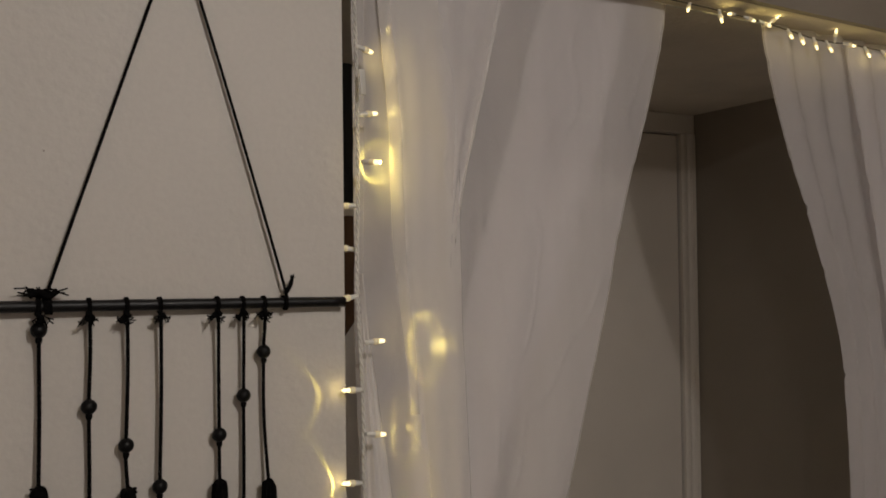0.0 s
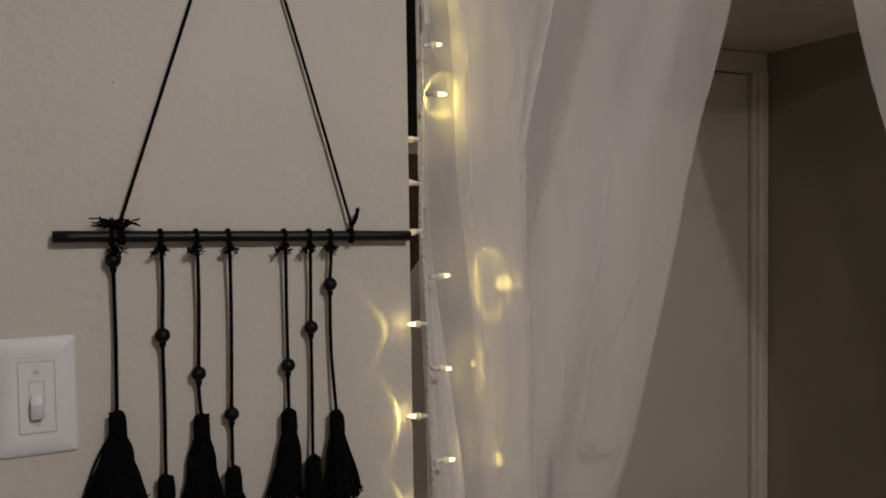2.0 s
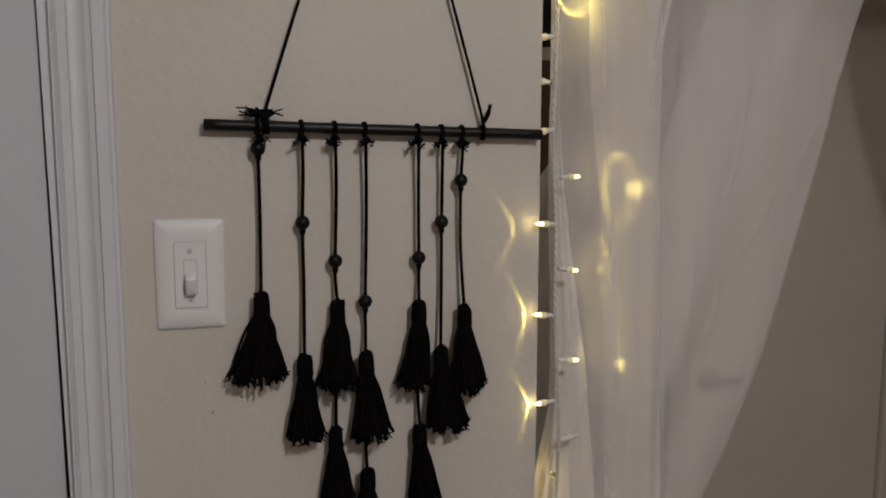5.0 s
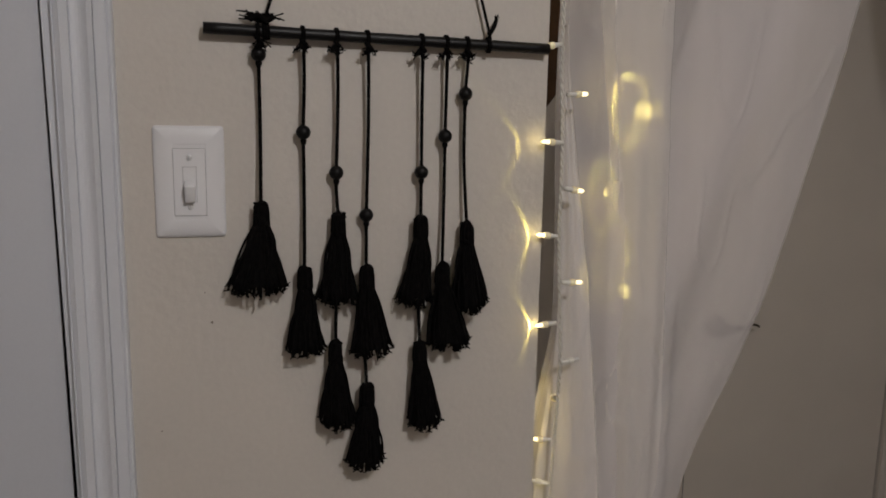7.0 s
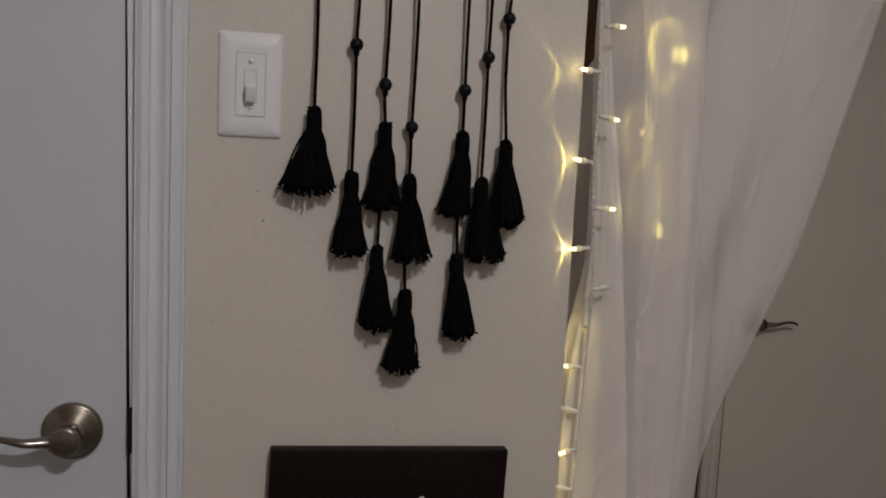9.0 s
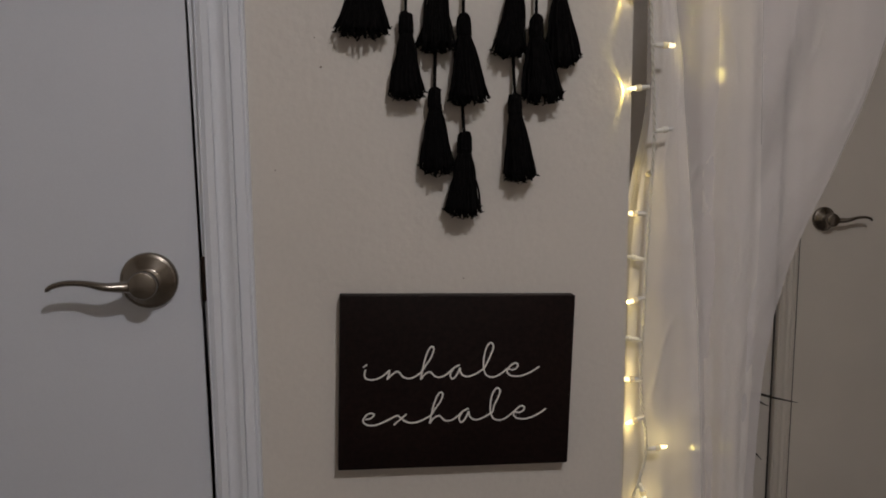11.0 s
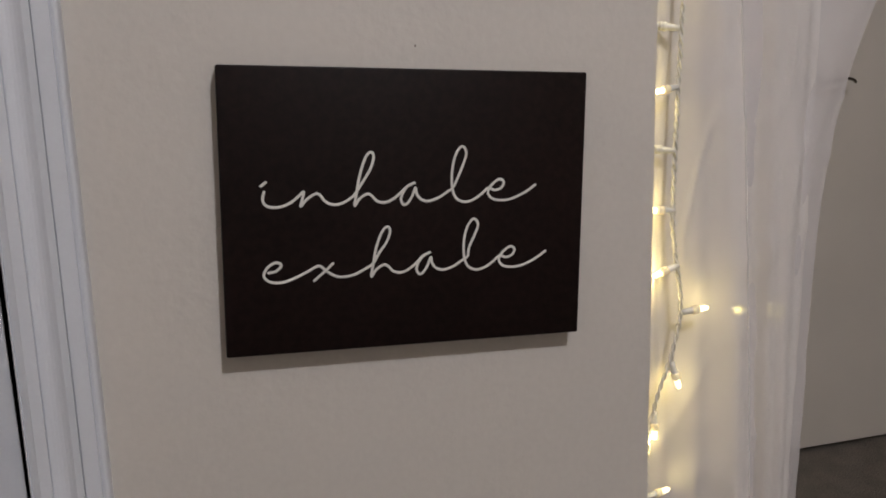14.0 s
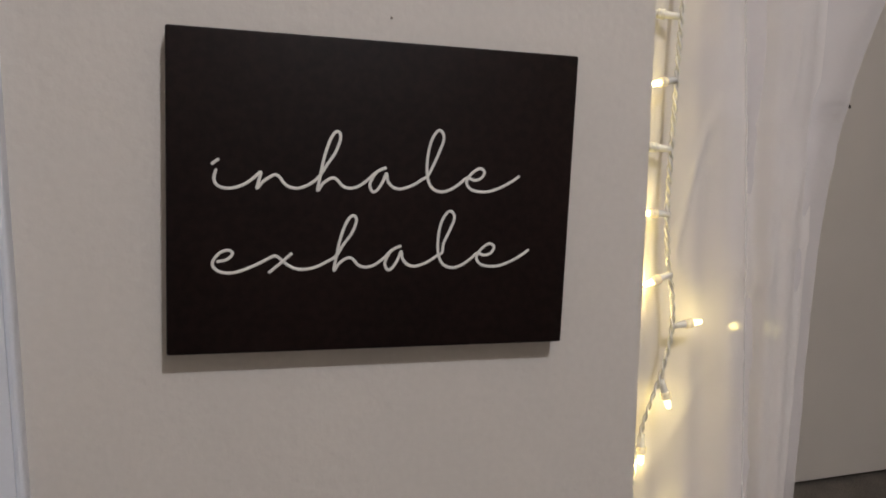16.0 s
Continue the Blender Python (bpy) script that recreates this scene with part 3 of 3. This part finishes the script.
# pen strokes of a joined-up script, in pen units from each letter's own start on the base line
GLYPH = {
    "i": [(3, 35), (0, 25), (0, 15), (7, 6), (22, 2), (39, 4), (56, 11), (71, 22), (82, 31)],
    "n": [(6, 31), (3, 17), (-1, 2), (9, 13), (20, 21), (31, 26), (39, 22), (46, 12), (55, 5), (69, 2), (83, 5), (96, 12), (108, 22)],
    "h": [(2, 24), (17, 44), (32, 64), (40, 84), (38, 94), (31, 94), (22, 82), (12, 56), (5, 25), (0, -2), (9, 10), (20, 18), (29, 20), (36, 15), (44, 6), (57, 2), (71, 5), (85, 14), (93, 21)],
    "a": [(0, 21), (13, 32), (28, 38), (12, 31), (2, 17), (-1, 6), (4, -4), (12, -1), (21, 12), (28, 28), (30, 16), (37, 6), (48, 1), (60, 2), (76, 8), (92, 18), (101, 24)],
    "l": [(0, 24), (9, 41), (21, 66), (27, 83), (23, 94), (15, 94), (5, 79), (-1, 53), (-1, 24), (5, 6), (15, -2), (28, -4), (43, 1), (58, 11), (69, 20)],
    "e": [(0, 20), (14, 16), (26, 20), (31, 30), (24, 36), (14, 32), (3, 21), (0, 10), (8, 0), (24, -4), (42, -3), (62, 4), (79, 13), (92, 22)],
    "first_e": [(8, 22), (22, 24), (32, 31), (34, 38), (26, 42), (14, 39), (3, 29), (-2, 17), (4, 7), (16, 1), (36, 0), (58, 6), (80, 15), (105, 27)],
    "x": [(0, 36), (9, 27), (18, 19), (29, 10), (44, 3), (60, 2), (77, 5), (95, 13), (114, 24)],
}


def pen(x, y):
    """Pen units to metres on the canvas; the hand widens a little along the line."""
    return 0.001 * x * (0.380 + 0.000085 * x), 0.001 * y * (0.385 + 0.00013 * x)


def ribbon(s, line, wide, y):
    p = np.array(line)
    tan = np.gradient(p, axis=0)
    tan /= np.linalg.norm(tan, axis=1)[:, None] + 1e-9
    nor = np.stack([-tan[:, 1], tan[:, 0]], 1) * wide / 2
    rows = [[(a[0], y, a[1]), (b[0], y - 0.0003, b[1]), (c[0], y, c[1])] for a, b, c in zip(p + nor, p, p - nor)]
    s.grid(rows)
    for end in (p[0], p[-1]):
        ring = [(end[0] + wide / 2 * math.cos(a), y - 0.0001, end[1] + wide / 2 * math.sin(a)) for a in np.linspace(0, 2 * math.pi, 12, endpoint=False)]
        s.add(ring, [tuple(range(12))])


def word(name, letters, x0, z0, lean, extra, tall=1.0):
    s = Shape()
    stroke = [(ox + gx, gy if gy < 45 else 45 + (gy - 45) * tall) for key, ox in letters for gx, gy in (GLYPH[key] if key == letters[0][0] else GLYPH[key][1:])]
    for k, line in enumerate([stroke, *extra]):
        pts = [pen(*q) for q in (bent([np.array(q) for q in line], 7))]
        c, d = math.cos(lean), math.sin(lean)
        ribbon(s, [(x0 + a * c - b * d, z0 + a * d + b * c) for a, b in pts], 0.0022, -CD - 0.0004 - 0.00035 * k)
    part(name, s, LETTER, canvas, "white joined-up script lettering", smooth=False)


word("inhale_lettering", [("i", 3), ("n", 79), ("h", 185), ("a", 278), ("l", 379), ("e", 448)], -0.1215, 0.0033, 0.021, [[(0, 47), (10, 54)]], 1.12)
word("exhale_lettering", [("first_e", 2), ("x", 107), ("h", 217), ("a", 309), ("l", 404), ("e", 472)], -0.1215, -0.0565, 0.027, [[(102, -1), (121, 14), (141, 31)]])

# ---- sheer curtains ----
tagged(part("curtain_cord", Shape().tube([(WALL_END, RAIL_Y + 0.01, RAIL_Z), (NICHE_X, RAIL_Y + 0.01, RAIL_Z)], 0.0018, 10), WIRE), "thin pale cord carrying the curtains under the niche ceiling", "curtain cord")


def along(table, z):
    zs, xs = zip(*table)
    return float(np.interp(z, zs, xs))


def smooth_along(table, z, w=0.07):
    return sum(along(table, z + d) for d in (-w, -w / 2, 0, w / 2, w)) / 5


def x_mid(a, b, u):
    return a + (b - a) * u


def drape(left, right, y0, z0, z1, amp, waves, seed, nx=46, nz=70, skew=0.0, tuck=0.0, tuck_far=0.0, crease=0.0022):
    """A hanging sheet between two edge lines given as (z, x), with soft pleats that wander as they fall."""
    rows = []
    for i in range(nz + 1):
        z = z0 + (z1 - z0) * i / nz
        a, b = smooth_along(left, z), smooth_along(right, z)
        row = []
        for j in range(nx + 1):
            u = j / nx
            ph = 2 * math.pi * waves * u + skew * (z1 - z) + 0.9 * noise.noise((u * 3, z * 1.3, seed))
            y = y0 + amp * math.sin(ph) * (0.55 + 0.45 * noise.noise((u * 2.0, z * 0.8, seed + 5.0))) + 0.006 * noise.noise((u * 4.0, z * 2.2, seed + 9.0))
            y += 0.0014 * noise.noise((x_mid(a, b, u) * 22 + z * 9, z * 6, seed + 2.0)) + 0.0008 * noise.noise((x_mid(a, b, u) * 50 - z * 24, z * 22, seed + 4.0))
            ridge = abs(noise.noise((x_mid(a, b, u) * 10 + z * 4, z * 5 - x_mid(a, b, u) * 7, seed + 6.0)))
            y -= crease * max(0.0, 1 - ridge * 9) ** 2
            y += tuck * (1 - u) ** 2 + tuck_far * u ** 3
            x = a + (b - a) * u + 0.3 * amp * math.cos(ph * 1.0 + 0.8) * (1 if 0 < j < nx else 0.3)
            row.append((x, y, z))
        rows.append(row)
    return Shape().grid(rows)


def band(sheet, nx, first, last, low=0.0):
    """A doubled strip of a sheet with nx gores, between two of its upright lines, lying just in front of it."""
    rows = [sheet.v[i:i + nx + 1] for i in range(0, len(sheet.v), nx + 1)]
    return Shape().grid([[(x, y - 0.0012, z) for x, y, z in row[first:last + 1]] for row in rows if row[0][2] >= low])


LEFT_EDGE = [(0.0, 0.462), (0.98, 0.466), (1.05, 0.500), (1.25, 0.502), (1.34, 0.494), (1.50, 0.493), (1.96, 0.492)]
SWEPT = [(0.0, 0.690), (0.40, 0.688), (0.60, 0.692), (0.76, 0.700), (0.85, 0.719), (0.935, 0.751), (1.035, 0.802), (1.16, 0.850), (1.32, 0.894), (1.44, 0.932), (1.59, 0.964), (1.74, 1.017), (1.86, 1.056), (1.96, 1.076)]
FOLD_L = [(0.0, 0.630), (0.45, 0.615), (0.65, 0.605), (0.93, 0.590), (1.17, 0.582), (1.29, 0.576), (1.42, 0.566), (1.55, 0.547), (1.67, 0.549), (1.75, 0.546), (1.80, 0.534), (1.96, 0.527)]
FOLD_R = [(0.0, 0.664), (0.45, 0.668), (0.65, 0.674), (0.84, 0.676), (0.95, 0.676), (1.17, 0.668), (1.27, 0.666), (1.475, 0.655), (1.60, 0.656), (1.76, 0.651), (1.89, 0.636), (1.96, 0.632)]
LOW_L = [(0.0, 0.466), (0.96, 0.470), (1.04, 0.494), (1.25, 0.495), (1.36, 0.490), (1.60, 0.488)]
LOW_R = [(0.0, 0.616), (0.41, 0.598), (0.72, 0.580), (0.93, 0.564), (1.00, 0.553), (1.11, 0.543), (1.20, 0.532), (1.28, 0.521), (1.36, 0.509), (1.43, 0.500), (1.49, 0.4905), (1.60, 0.4885)]
SLANT_L = [(1.10, 0.676), (1.30, 0.660), (1.454, 0.668), (1.55, 0.700), (1.64, 0.733), (1.774, 0.777), (1.88, 0.793), (1.96, 0.842)]
SLANT_R = [(1.10, 0.680), (1.30, 0.76), (1.50, 0.86), (1.76, 0.945), (1.96, 1.000)]
UPPER_L = [(1.50, 0.632), (1.96, 0.618)]
UPPER_R = [(1.50, 0.634), (1.637, 0.659), (1.732, 0.686), (1.96, 0.740)]
TOP_Z = 1.9545
main = drape(LEFT_EDGE, SWEPT, 0.060, 0.012, TOP_Z, 0.006, 3.0, 3.0, 120, 240, 1.2)
front = drape(FOLD_L, FOLD_R, 0.045, 0.012, TOP_Z, 0.004, 0.9, 8.0, 40, 240, 0.6, 0.0145, 0.010)
lower = drape(LOW_L, LOW_R, 0.031, 0.012, 1.505, 0.003, 0.8, 12.0, 40, 180)
slant = drape(SLANT_L, SLANT_R, 0.071, 1.12, TOP_Z, 0.004, 1.0, 15.0, 26)
upper = drape(UPPER_L, UPPER_R, 0.048, 1.51, TOP_Z, 0.002, 0.6, 18.0, 16)
curt = part("sheer_curtain", main, SINGLE)
tagged(curt, "white sheer curtain gathered and swept aside beside the wall", "curtain", group="sheer curtains")
part("front_fold", front, SHEER, curt)
part("lower_fold", lower, SHEER, curt)
part("slanting_fold", slant, SINGLE, curt)
part("upper_fold", upper, SINGLE, curt)
part("crease", band(slant, 26, 0, 1), SEAM, curt)
part("crease", band(slant, 26, 3, 4), SEAM, curt)
part("crease", band(upper, 16, 15, 16), SEAM, curt)
part("crease", band(front, 40, 39, 40, 1.05), SEAM, curt)
part("leading_hem", band(main, 120, 119, 120, 1.0), SEAM, curt)
part("fold_hem", band(front, 40, 0, 6, 1.30), SEAM, curt)
part("fold_hem", band(lower, 40, 39, 40), SEAM, curt)
part("outer_hem", band(main, 120, 0, 4), SEAM, curt)

R_LEFT = [(0.0, 1.560), (1.04, 1.550), (1.20, 1.545), (1.36, 1.530), (1.50, 1.472), (1.63, 1.414), (1.75, 1.355), (1.88, 1.316), (1.96, 1.298)]
R_RIGHT = [(0.0, 1.88), (1.36, 1.90), (1.96, 1.925)]
R_FOLD = [(0.0, 1.66), (1.36, 1.66), (1.6, 1.60), (1.96, 1.52)]
drawn = drape(R_LEFT, R_RIGHT, 0.056, 0.012, TOP_Z, 0.010, 8.0, 23.0, 110, 160, 0.8, crease=0.004)
curt2 = part("sheer_curtain", drawn, SINGLE)
tagged(curt2, "white sheer curtain drawn to the dark wall, lit by string lights", "curtain", group="sheer curtains")
part("front_fold", drape(R_FOLD, R_RIGHT, 0.036, 0.012, 1.935, 0.009, 5.5, 27.0, 80, 160, 0.5, crease=0.004), SINGLE, curt2)
part("leading_hem", band(drawn, 110, 0, 1), SEAM, curt2)

# ---- string lights down the wall's edge ----
lights = new("string_lights")
tagged(lights, "warm string lights on twisted white wire beside the wall", "string lights")


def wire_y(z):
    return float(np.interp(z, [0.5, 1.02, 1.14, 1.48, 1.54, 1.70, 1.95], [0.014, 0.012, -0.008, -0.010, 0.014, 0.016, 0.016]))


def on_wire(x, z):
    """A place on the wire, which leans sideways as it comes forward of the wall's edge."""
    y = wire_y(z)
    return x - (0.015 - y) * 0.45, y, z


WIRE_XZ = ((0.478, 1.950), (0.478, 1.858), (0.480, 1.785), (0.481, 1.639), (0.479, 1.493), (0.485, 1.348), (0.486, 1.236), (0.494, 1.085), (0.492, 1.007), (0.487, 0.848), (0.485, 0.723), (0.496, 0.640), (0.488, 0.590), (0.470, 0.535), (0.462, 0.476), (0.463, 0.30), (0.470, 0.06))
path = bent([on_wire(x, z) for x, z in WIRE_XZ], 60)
for ply in range(2):
    run, pts = 0.0, []
    for k, p in enumerate(path):
        run += np.linalg.norm(p - path[k - 1]) if k else 0.0
        a = run * 300 + ply * math.pi
        pts.append(p + np.array([0.0014 * math.cos(a), 0.0014 * math.sin(a), 0]))
    part("wire", Shape().tube(pts, 0.0013, 6), WIRE, lights)

SOCKET_PROF = [(0.0, -0.001), (0.0027, -0.001), (0.0029, 0.004), (0.0033, 0.0105), (0.0033, 0.0112), (0.0, 0.0112)]
COLLAR_PROF = [(0.0, 0.0108), (0.0041, 0.0108), (0.0044, 0.0116), (0.0044, 0.0136), (0.0040, 0.0142), (0.0040, 0.0150), (0.0043, 0.0154), (0.0042, 0.0172), (0.0034, 0.0180), (0.0, 0.0181)]
LENS_PROF = [(0.0, 0.0178), (0.0030, 0.0178), (0.0029, 0.0200), (0.0024, 0.0216), (0.0027, 0.0228), (0.0025, 0.0250), (0.0014, 0.0266), (0.0, 0.0270)]


def bulb(thing, base, tip, lit=True, watts=BULB_WATTS, scale=1.0, beam=0, lift=0.0):
    base, tip = Vector(base), Vector(tip)
    way = (tip - base).normalized()
    m = Matrix.Translation(base) @ way.to_track_quat("Z", "Y").to_matrix().to_4x4() @ Matrix.Scale(scale, 4)
    b = part("bulb", Shape().lathe(SOCKET_PROF, m, 14), SOCKET, thing, "white plastic bulb socket" if lit else "unlit bulb in a white socket")
    part("collar", Shape().lathe(COLLAR_PROF, m, 14), COLLAR if lit else SOCKET, b)
    part("lens", Shape().lathe(LENS_PROF, m, 12), LENS if lit else LENS_OFF, b)
    if lit:
        l = bpy.data.lights.new("bulb_light", "SPOT" if beam else "POINT")
        l.energy, l.color, l.shadow_soft_size = watts, (1.0, 0.78, 0.28), 0.002
        if beam:
            l.spot_size, l.spot_blend = radians(beam), 1.0
        new("bulb_light", l).matrix_world = look(base + way * (0.0295 * scale), base + way * 0.2 + Vector((0, lift, 0)))
    return b, base + way * 0.0285 * scale


def halo(b, p, aim, inner, outer, watts, slim=1.0):
    """Stands in for the cone of light that a moulded lens throws round its axis: an added fine spot behind an added nib
    that shades the middle.
    """
    p, aim = Vector(p), Vector(aim)
    gap = 0.0004
    m = look(p, aim) @ pose(0, 0, 0, 180, 0, 0) @ Matrix.Diagonal((slim, 1, 1, 1))
    r = gap * math.tan(radians(inner))
    # added blocker, no real lens part; it only cuts the spot to a ring
    part("halo_blocker", Shape().lathe([(0.0, gap), (r, gap), (r * 0.8, gap * 1.2), (0.0, gap * 1.3)], m @ Matrix.Diagonal((1, 1.16 if slim < 0.6 else 1, 1, 1)), 24), LENS, b)
    l = bpy.data.lights.new("added_halo_spot", "SPOT")
    l.energy, l.color, l.shadow_soft_size, l.spot_size, l.spot_blend = watts, (1.0, 0.82, 0.17), 0.00004, radians(2 * outer), 0.15
    new("added_halo_spot", l).matrix_world = look(p, aim) @ Matrix.Diagonal((slim, 1, 1, 1))


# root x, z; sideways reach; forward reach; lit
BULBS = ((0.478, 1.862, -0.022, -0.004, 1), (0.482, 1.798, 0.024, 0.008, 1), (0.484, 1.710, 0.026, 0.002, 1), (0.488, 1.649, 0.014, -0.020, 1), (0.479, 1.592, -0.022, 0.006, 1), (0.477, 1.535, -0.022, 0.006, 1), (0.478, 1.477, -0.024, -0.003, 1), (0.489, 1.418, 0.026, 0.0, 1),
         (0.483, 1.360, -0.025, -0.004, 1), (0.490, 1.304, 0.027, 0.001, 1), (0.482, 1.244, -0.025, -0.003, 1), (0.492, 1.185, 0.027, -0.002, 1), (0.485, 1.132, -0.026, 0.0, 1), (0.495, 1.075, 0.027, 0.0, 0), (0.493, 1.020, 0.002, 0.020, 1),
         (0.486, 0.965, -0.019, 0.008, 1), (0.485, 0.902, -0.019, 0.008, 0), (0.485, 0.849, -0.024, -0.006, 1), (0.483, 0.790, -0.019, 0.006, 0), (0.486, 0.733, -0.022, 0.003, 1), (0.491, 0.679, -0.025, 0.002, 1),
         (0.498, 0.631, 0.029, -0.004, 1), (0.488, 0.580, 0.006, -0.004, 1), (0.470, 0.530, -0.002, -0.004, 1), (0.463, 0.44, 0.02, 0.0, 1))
# by bulb: where the added cone of light points, its inner and outer half angles, its power
HALOS = {2: ((0.552, 0.055, 1.705), 27, 31, 0.45, 0.35), 3: ((0.522, 0.060, 1.652), 28, 37, 0.34, 0.8), 7: ((0.588, 0.050, 1.404), 20, 26, 1.3, 0.36), 9: ((0.556, 0.050, 1.290), 25, 30, 0.8, 0.36), 11: ((0.572, 0.050, 1.195), 27, 31, 0.6, 0.34)}
WALL_HALOS = {0: (8, 66, 74, 0.07), 6: (8, 66, 74, 0.10), 8: (30, 57, 64, 0.14), 10: (8, 62, 76, 0.09), 12: (8, 62, 76, 0.11), 17: (4, 66, 74, 0.03)}
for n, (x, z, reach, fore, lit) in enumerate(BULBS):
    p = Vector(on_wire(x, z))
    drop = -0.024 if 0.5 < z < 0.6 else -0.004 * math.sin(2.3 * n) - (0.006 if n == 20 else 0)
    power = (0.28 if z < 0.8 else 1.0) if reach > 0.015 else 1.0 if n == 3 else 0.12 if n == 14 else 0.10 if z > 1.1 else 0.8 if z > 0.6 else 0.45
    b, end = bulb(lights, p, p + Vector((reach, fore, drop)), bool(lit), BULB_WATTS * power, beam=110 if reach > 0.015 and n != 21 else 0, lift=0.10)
    if n in HALOS:
        halo(b, end + Vector((0, 0.034, 0)) if n == 3 else end, *HALOS[n])
    if n in WALL_HALOS:
        tilt, inner, outer, watts = WALL_HALOS[n]
        halo(b, end, end + Vector((-math.cos(radians(tilt)), -math.sin(radians(tilt)), -0.12)), inner, outer, watts)
# extra spots beside the bulbs' own lamps, drawing bright lens patches on the curtain
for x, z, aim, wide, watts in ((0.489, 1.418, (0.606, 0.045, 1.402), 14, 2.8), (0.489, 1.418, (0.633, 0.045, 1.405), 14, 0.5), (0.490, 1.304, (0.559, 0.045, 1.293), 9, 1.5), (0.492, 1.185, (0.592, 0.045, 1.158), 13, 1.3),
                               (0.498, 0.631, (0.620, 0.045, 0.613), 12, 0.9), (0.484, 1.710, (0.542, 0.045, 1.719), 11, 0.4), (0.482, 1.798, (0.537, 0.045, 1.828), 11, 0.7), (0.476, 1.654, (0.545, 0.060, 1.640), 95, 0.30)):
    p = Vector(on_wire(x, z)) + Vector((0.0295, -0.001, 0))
    l = bpy.data.lights.new("added_patch_spot", "SPOT")
    l.energy, l.color, l.shadow_soft_size, l.spot_size, l.spot_blend = watts, (1.0, 0.82, 0.22), 0.0012, radians(wide), 1.0
    new("added_patch_spot", l).matrix_world = look(p, aim) @ Matrix.Diagonal((0.5, 1, 1, 1))
tagc = Shape().soft_box(-0.0045, 0.0045, -0.0012, 0.0012, -0.016, 0.016, 0.0008)
tg = part("wire_tag", tagc, WIRE, lights, "white paper tag folded round the wire")
tg.matrix_basis = pose(0.4805, -0.003, 1.748, 0, -6, 20)

# ---- string lights along the rod ----
lights2 = new("string_lights")
tagged(lights2, "warm string lights draped along the curtain cord", "string lights")
TOP = ((1.02, 1.950), (1.15, 1.948), (1.25, 1.944), (1.34, 1.938), (1.44, 1.930), (1.55, 1.934), (1.68, 1.932), (1.80, 1.936), (1.93, 1.94))
part("wire", Shape().tube(bent([(x, 0.030, z) for x, z in TOP], 8), 0.0013, 6), GREENWIRE, lights2)
rt = random.Random(5)
for x, dz, dx in ((1.095, -0.016, -0.012), (1.165, -0.022, 0.0), (1.205, -0.004, -0.024), (1.228, -0.006, 0.022), (1.268, -0.008, 0.02), (1.292, 0.012, 0.018), (1.345, -0.020, -0.004), (1.378, -0.022, 0.0), (1.418, -0.020, 0.003), (1.455, -0.020, 0.006), (1.482, 0.020, -0.003), (1.508, -0.006, 0.020), (1.575, -0.020, 0.002), (1.630, -0.016, 0.01), (1.660, 0.018, 0.0), (1.735, -0.02, 0.003), (1.80, -0.02, 0.0), (1.86, -0.02, 0.0)):
    z = along([(a, b) for a, b in TOP], x)
    bulb(lights2, (x, 0.0285, z), (x + dx, 0.020 + rt.uniform(-0.004, 0.004), z + dz), True, 0.011, 0.92)

# ---- things behind the curtain ----
cloth = new("hanging_cloth")
tagged(cloth, "black and dark brown cloth hanging behind the sheer curtain", "cloth")


def flap(z_top, z_low_left, z_low_right, mat, name, y, corner=0.0):
    rows = []
    for i in range(13):
        row = []
        for j in range(17):
            u = j / 16
            low = z_low_left + (z_low_right - z_low_left) * max(0.0, (u - 0.55) / 0.45)
            z = z_top + (low - z_top) * i / 12
            x = 0.457 + (0.207 - corner * (i / 12)) * u
            row.append((x, y + 0.006 * math.sin(9 * u + 3 * z), z))
        rows.append(row)
    front, back = rows, [[(x, y2 + 0.012, z) for x, y2, z in r] for r in rows]
    return part(name, Shape().grid(front).grid(back).grid([front[-1], back[-1]]).grid([[r[-1] for r in front], [r[-1] for r in back]]), mat, cloth)


flap(1.85, 1.618, 1.618, CLOTH_BLACK, "black_panel", 0.300)
flap(1.6175, 1.597, 1.597, CLOTH_PALE, "pale_band", 0.301)
flap(1.5965, 1.385, 1.512, CLOTH_BROWN, "brown_panel", 0.300, 0.006)
part("hook", Shape().tube(bent([(WALL_END, 0.31, 1.88), (0.50, 0.306, 1.875), (0.56, 0.306, 1.85)], 5), 0.004, 8), ROD, cloth)

# thin leaf blades of a plant; the hidden stem is added to carry them
twigs = new("plant_leaves")
tagged(twigs, "thin dark leaf blades of a plant standing on the carpet behind the curtain", "twigs")
stem = bent([(0.826, 0.345, 0.0), (0.832, 0.347, 0.25), (0.828, 0.349, 0.47), (0.834, 0.350, 0.63)], 8)
part("stem", Shape().tube(stem, np.linspace(0.003, 0.0012, len(stem)), 7), LEAF, twigs)
for pts in (((0.832, 0.350, 0.589), (0.853, 0.350, 0.586), (0.90, 0.35, 0.572), (0.946, 0.352, 0.560)), ((0.831, 0.350, 0.587), (0.854, 0.350, 0.577), (0.870, 0.35, 0.565), (0.886, 0.35, 0.557)), ((0.834, 0.350, 0.620), (0.855, 0.35, 0.625), (0.864, 0.35, 0.6275)), ((0.828, 0.349, 0.49), (0.850, 0.35, 0.477), (0.862, 0.35, 0.466), (0.876, 0.35, 0.451))):
    line = bent([np.array(p) for p in pts], 6)
    part("leaf_blade", Shape().tube(line, np.interp(np.linspace(0, 1, len(line)), [0, 0.35, 1], [0.0016, 0.0030, 0.0006]), 6), LEAF, twigs)
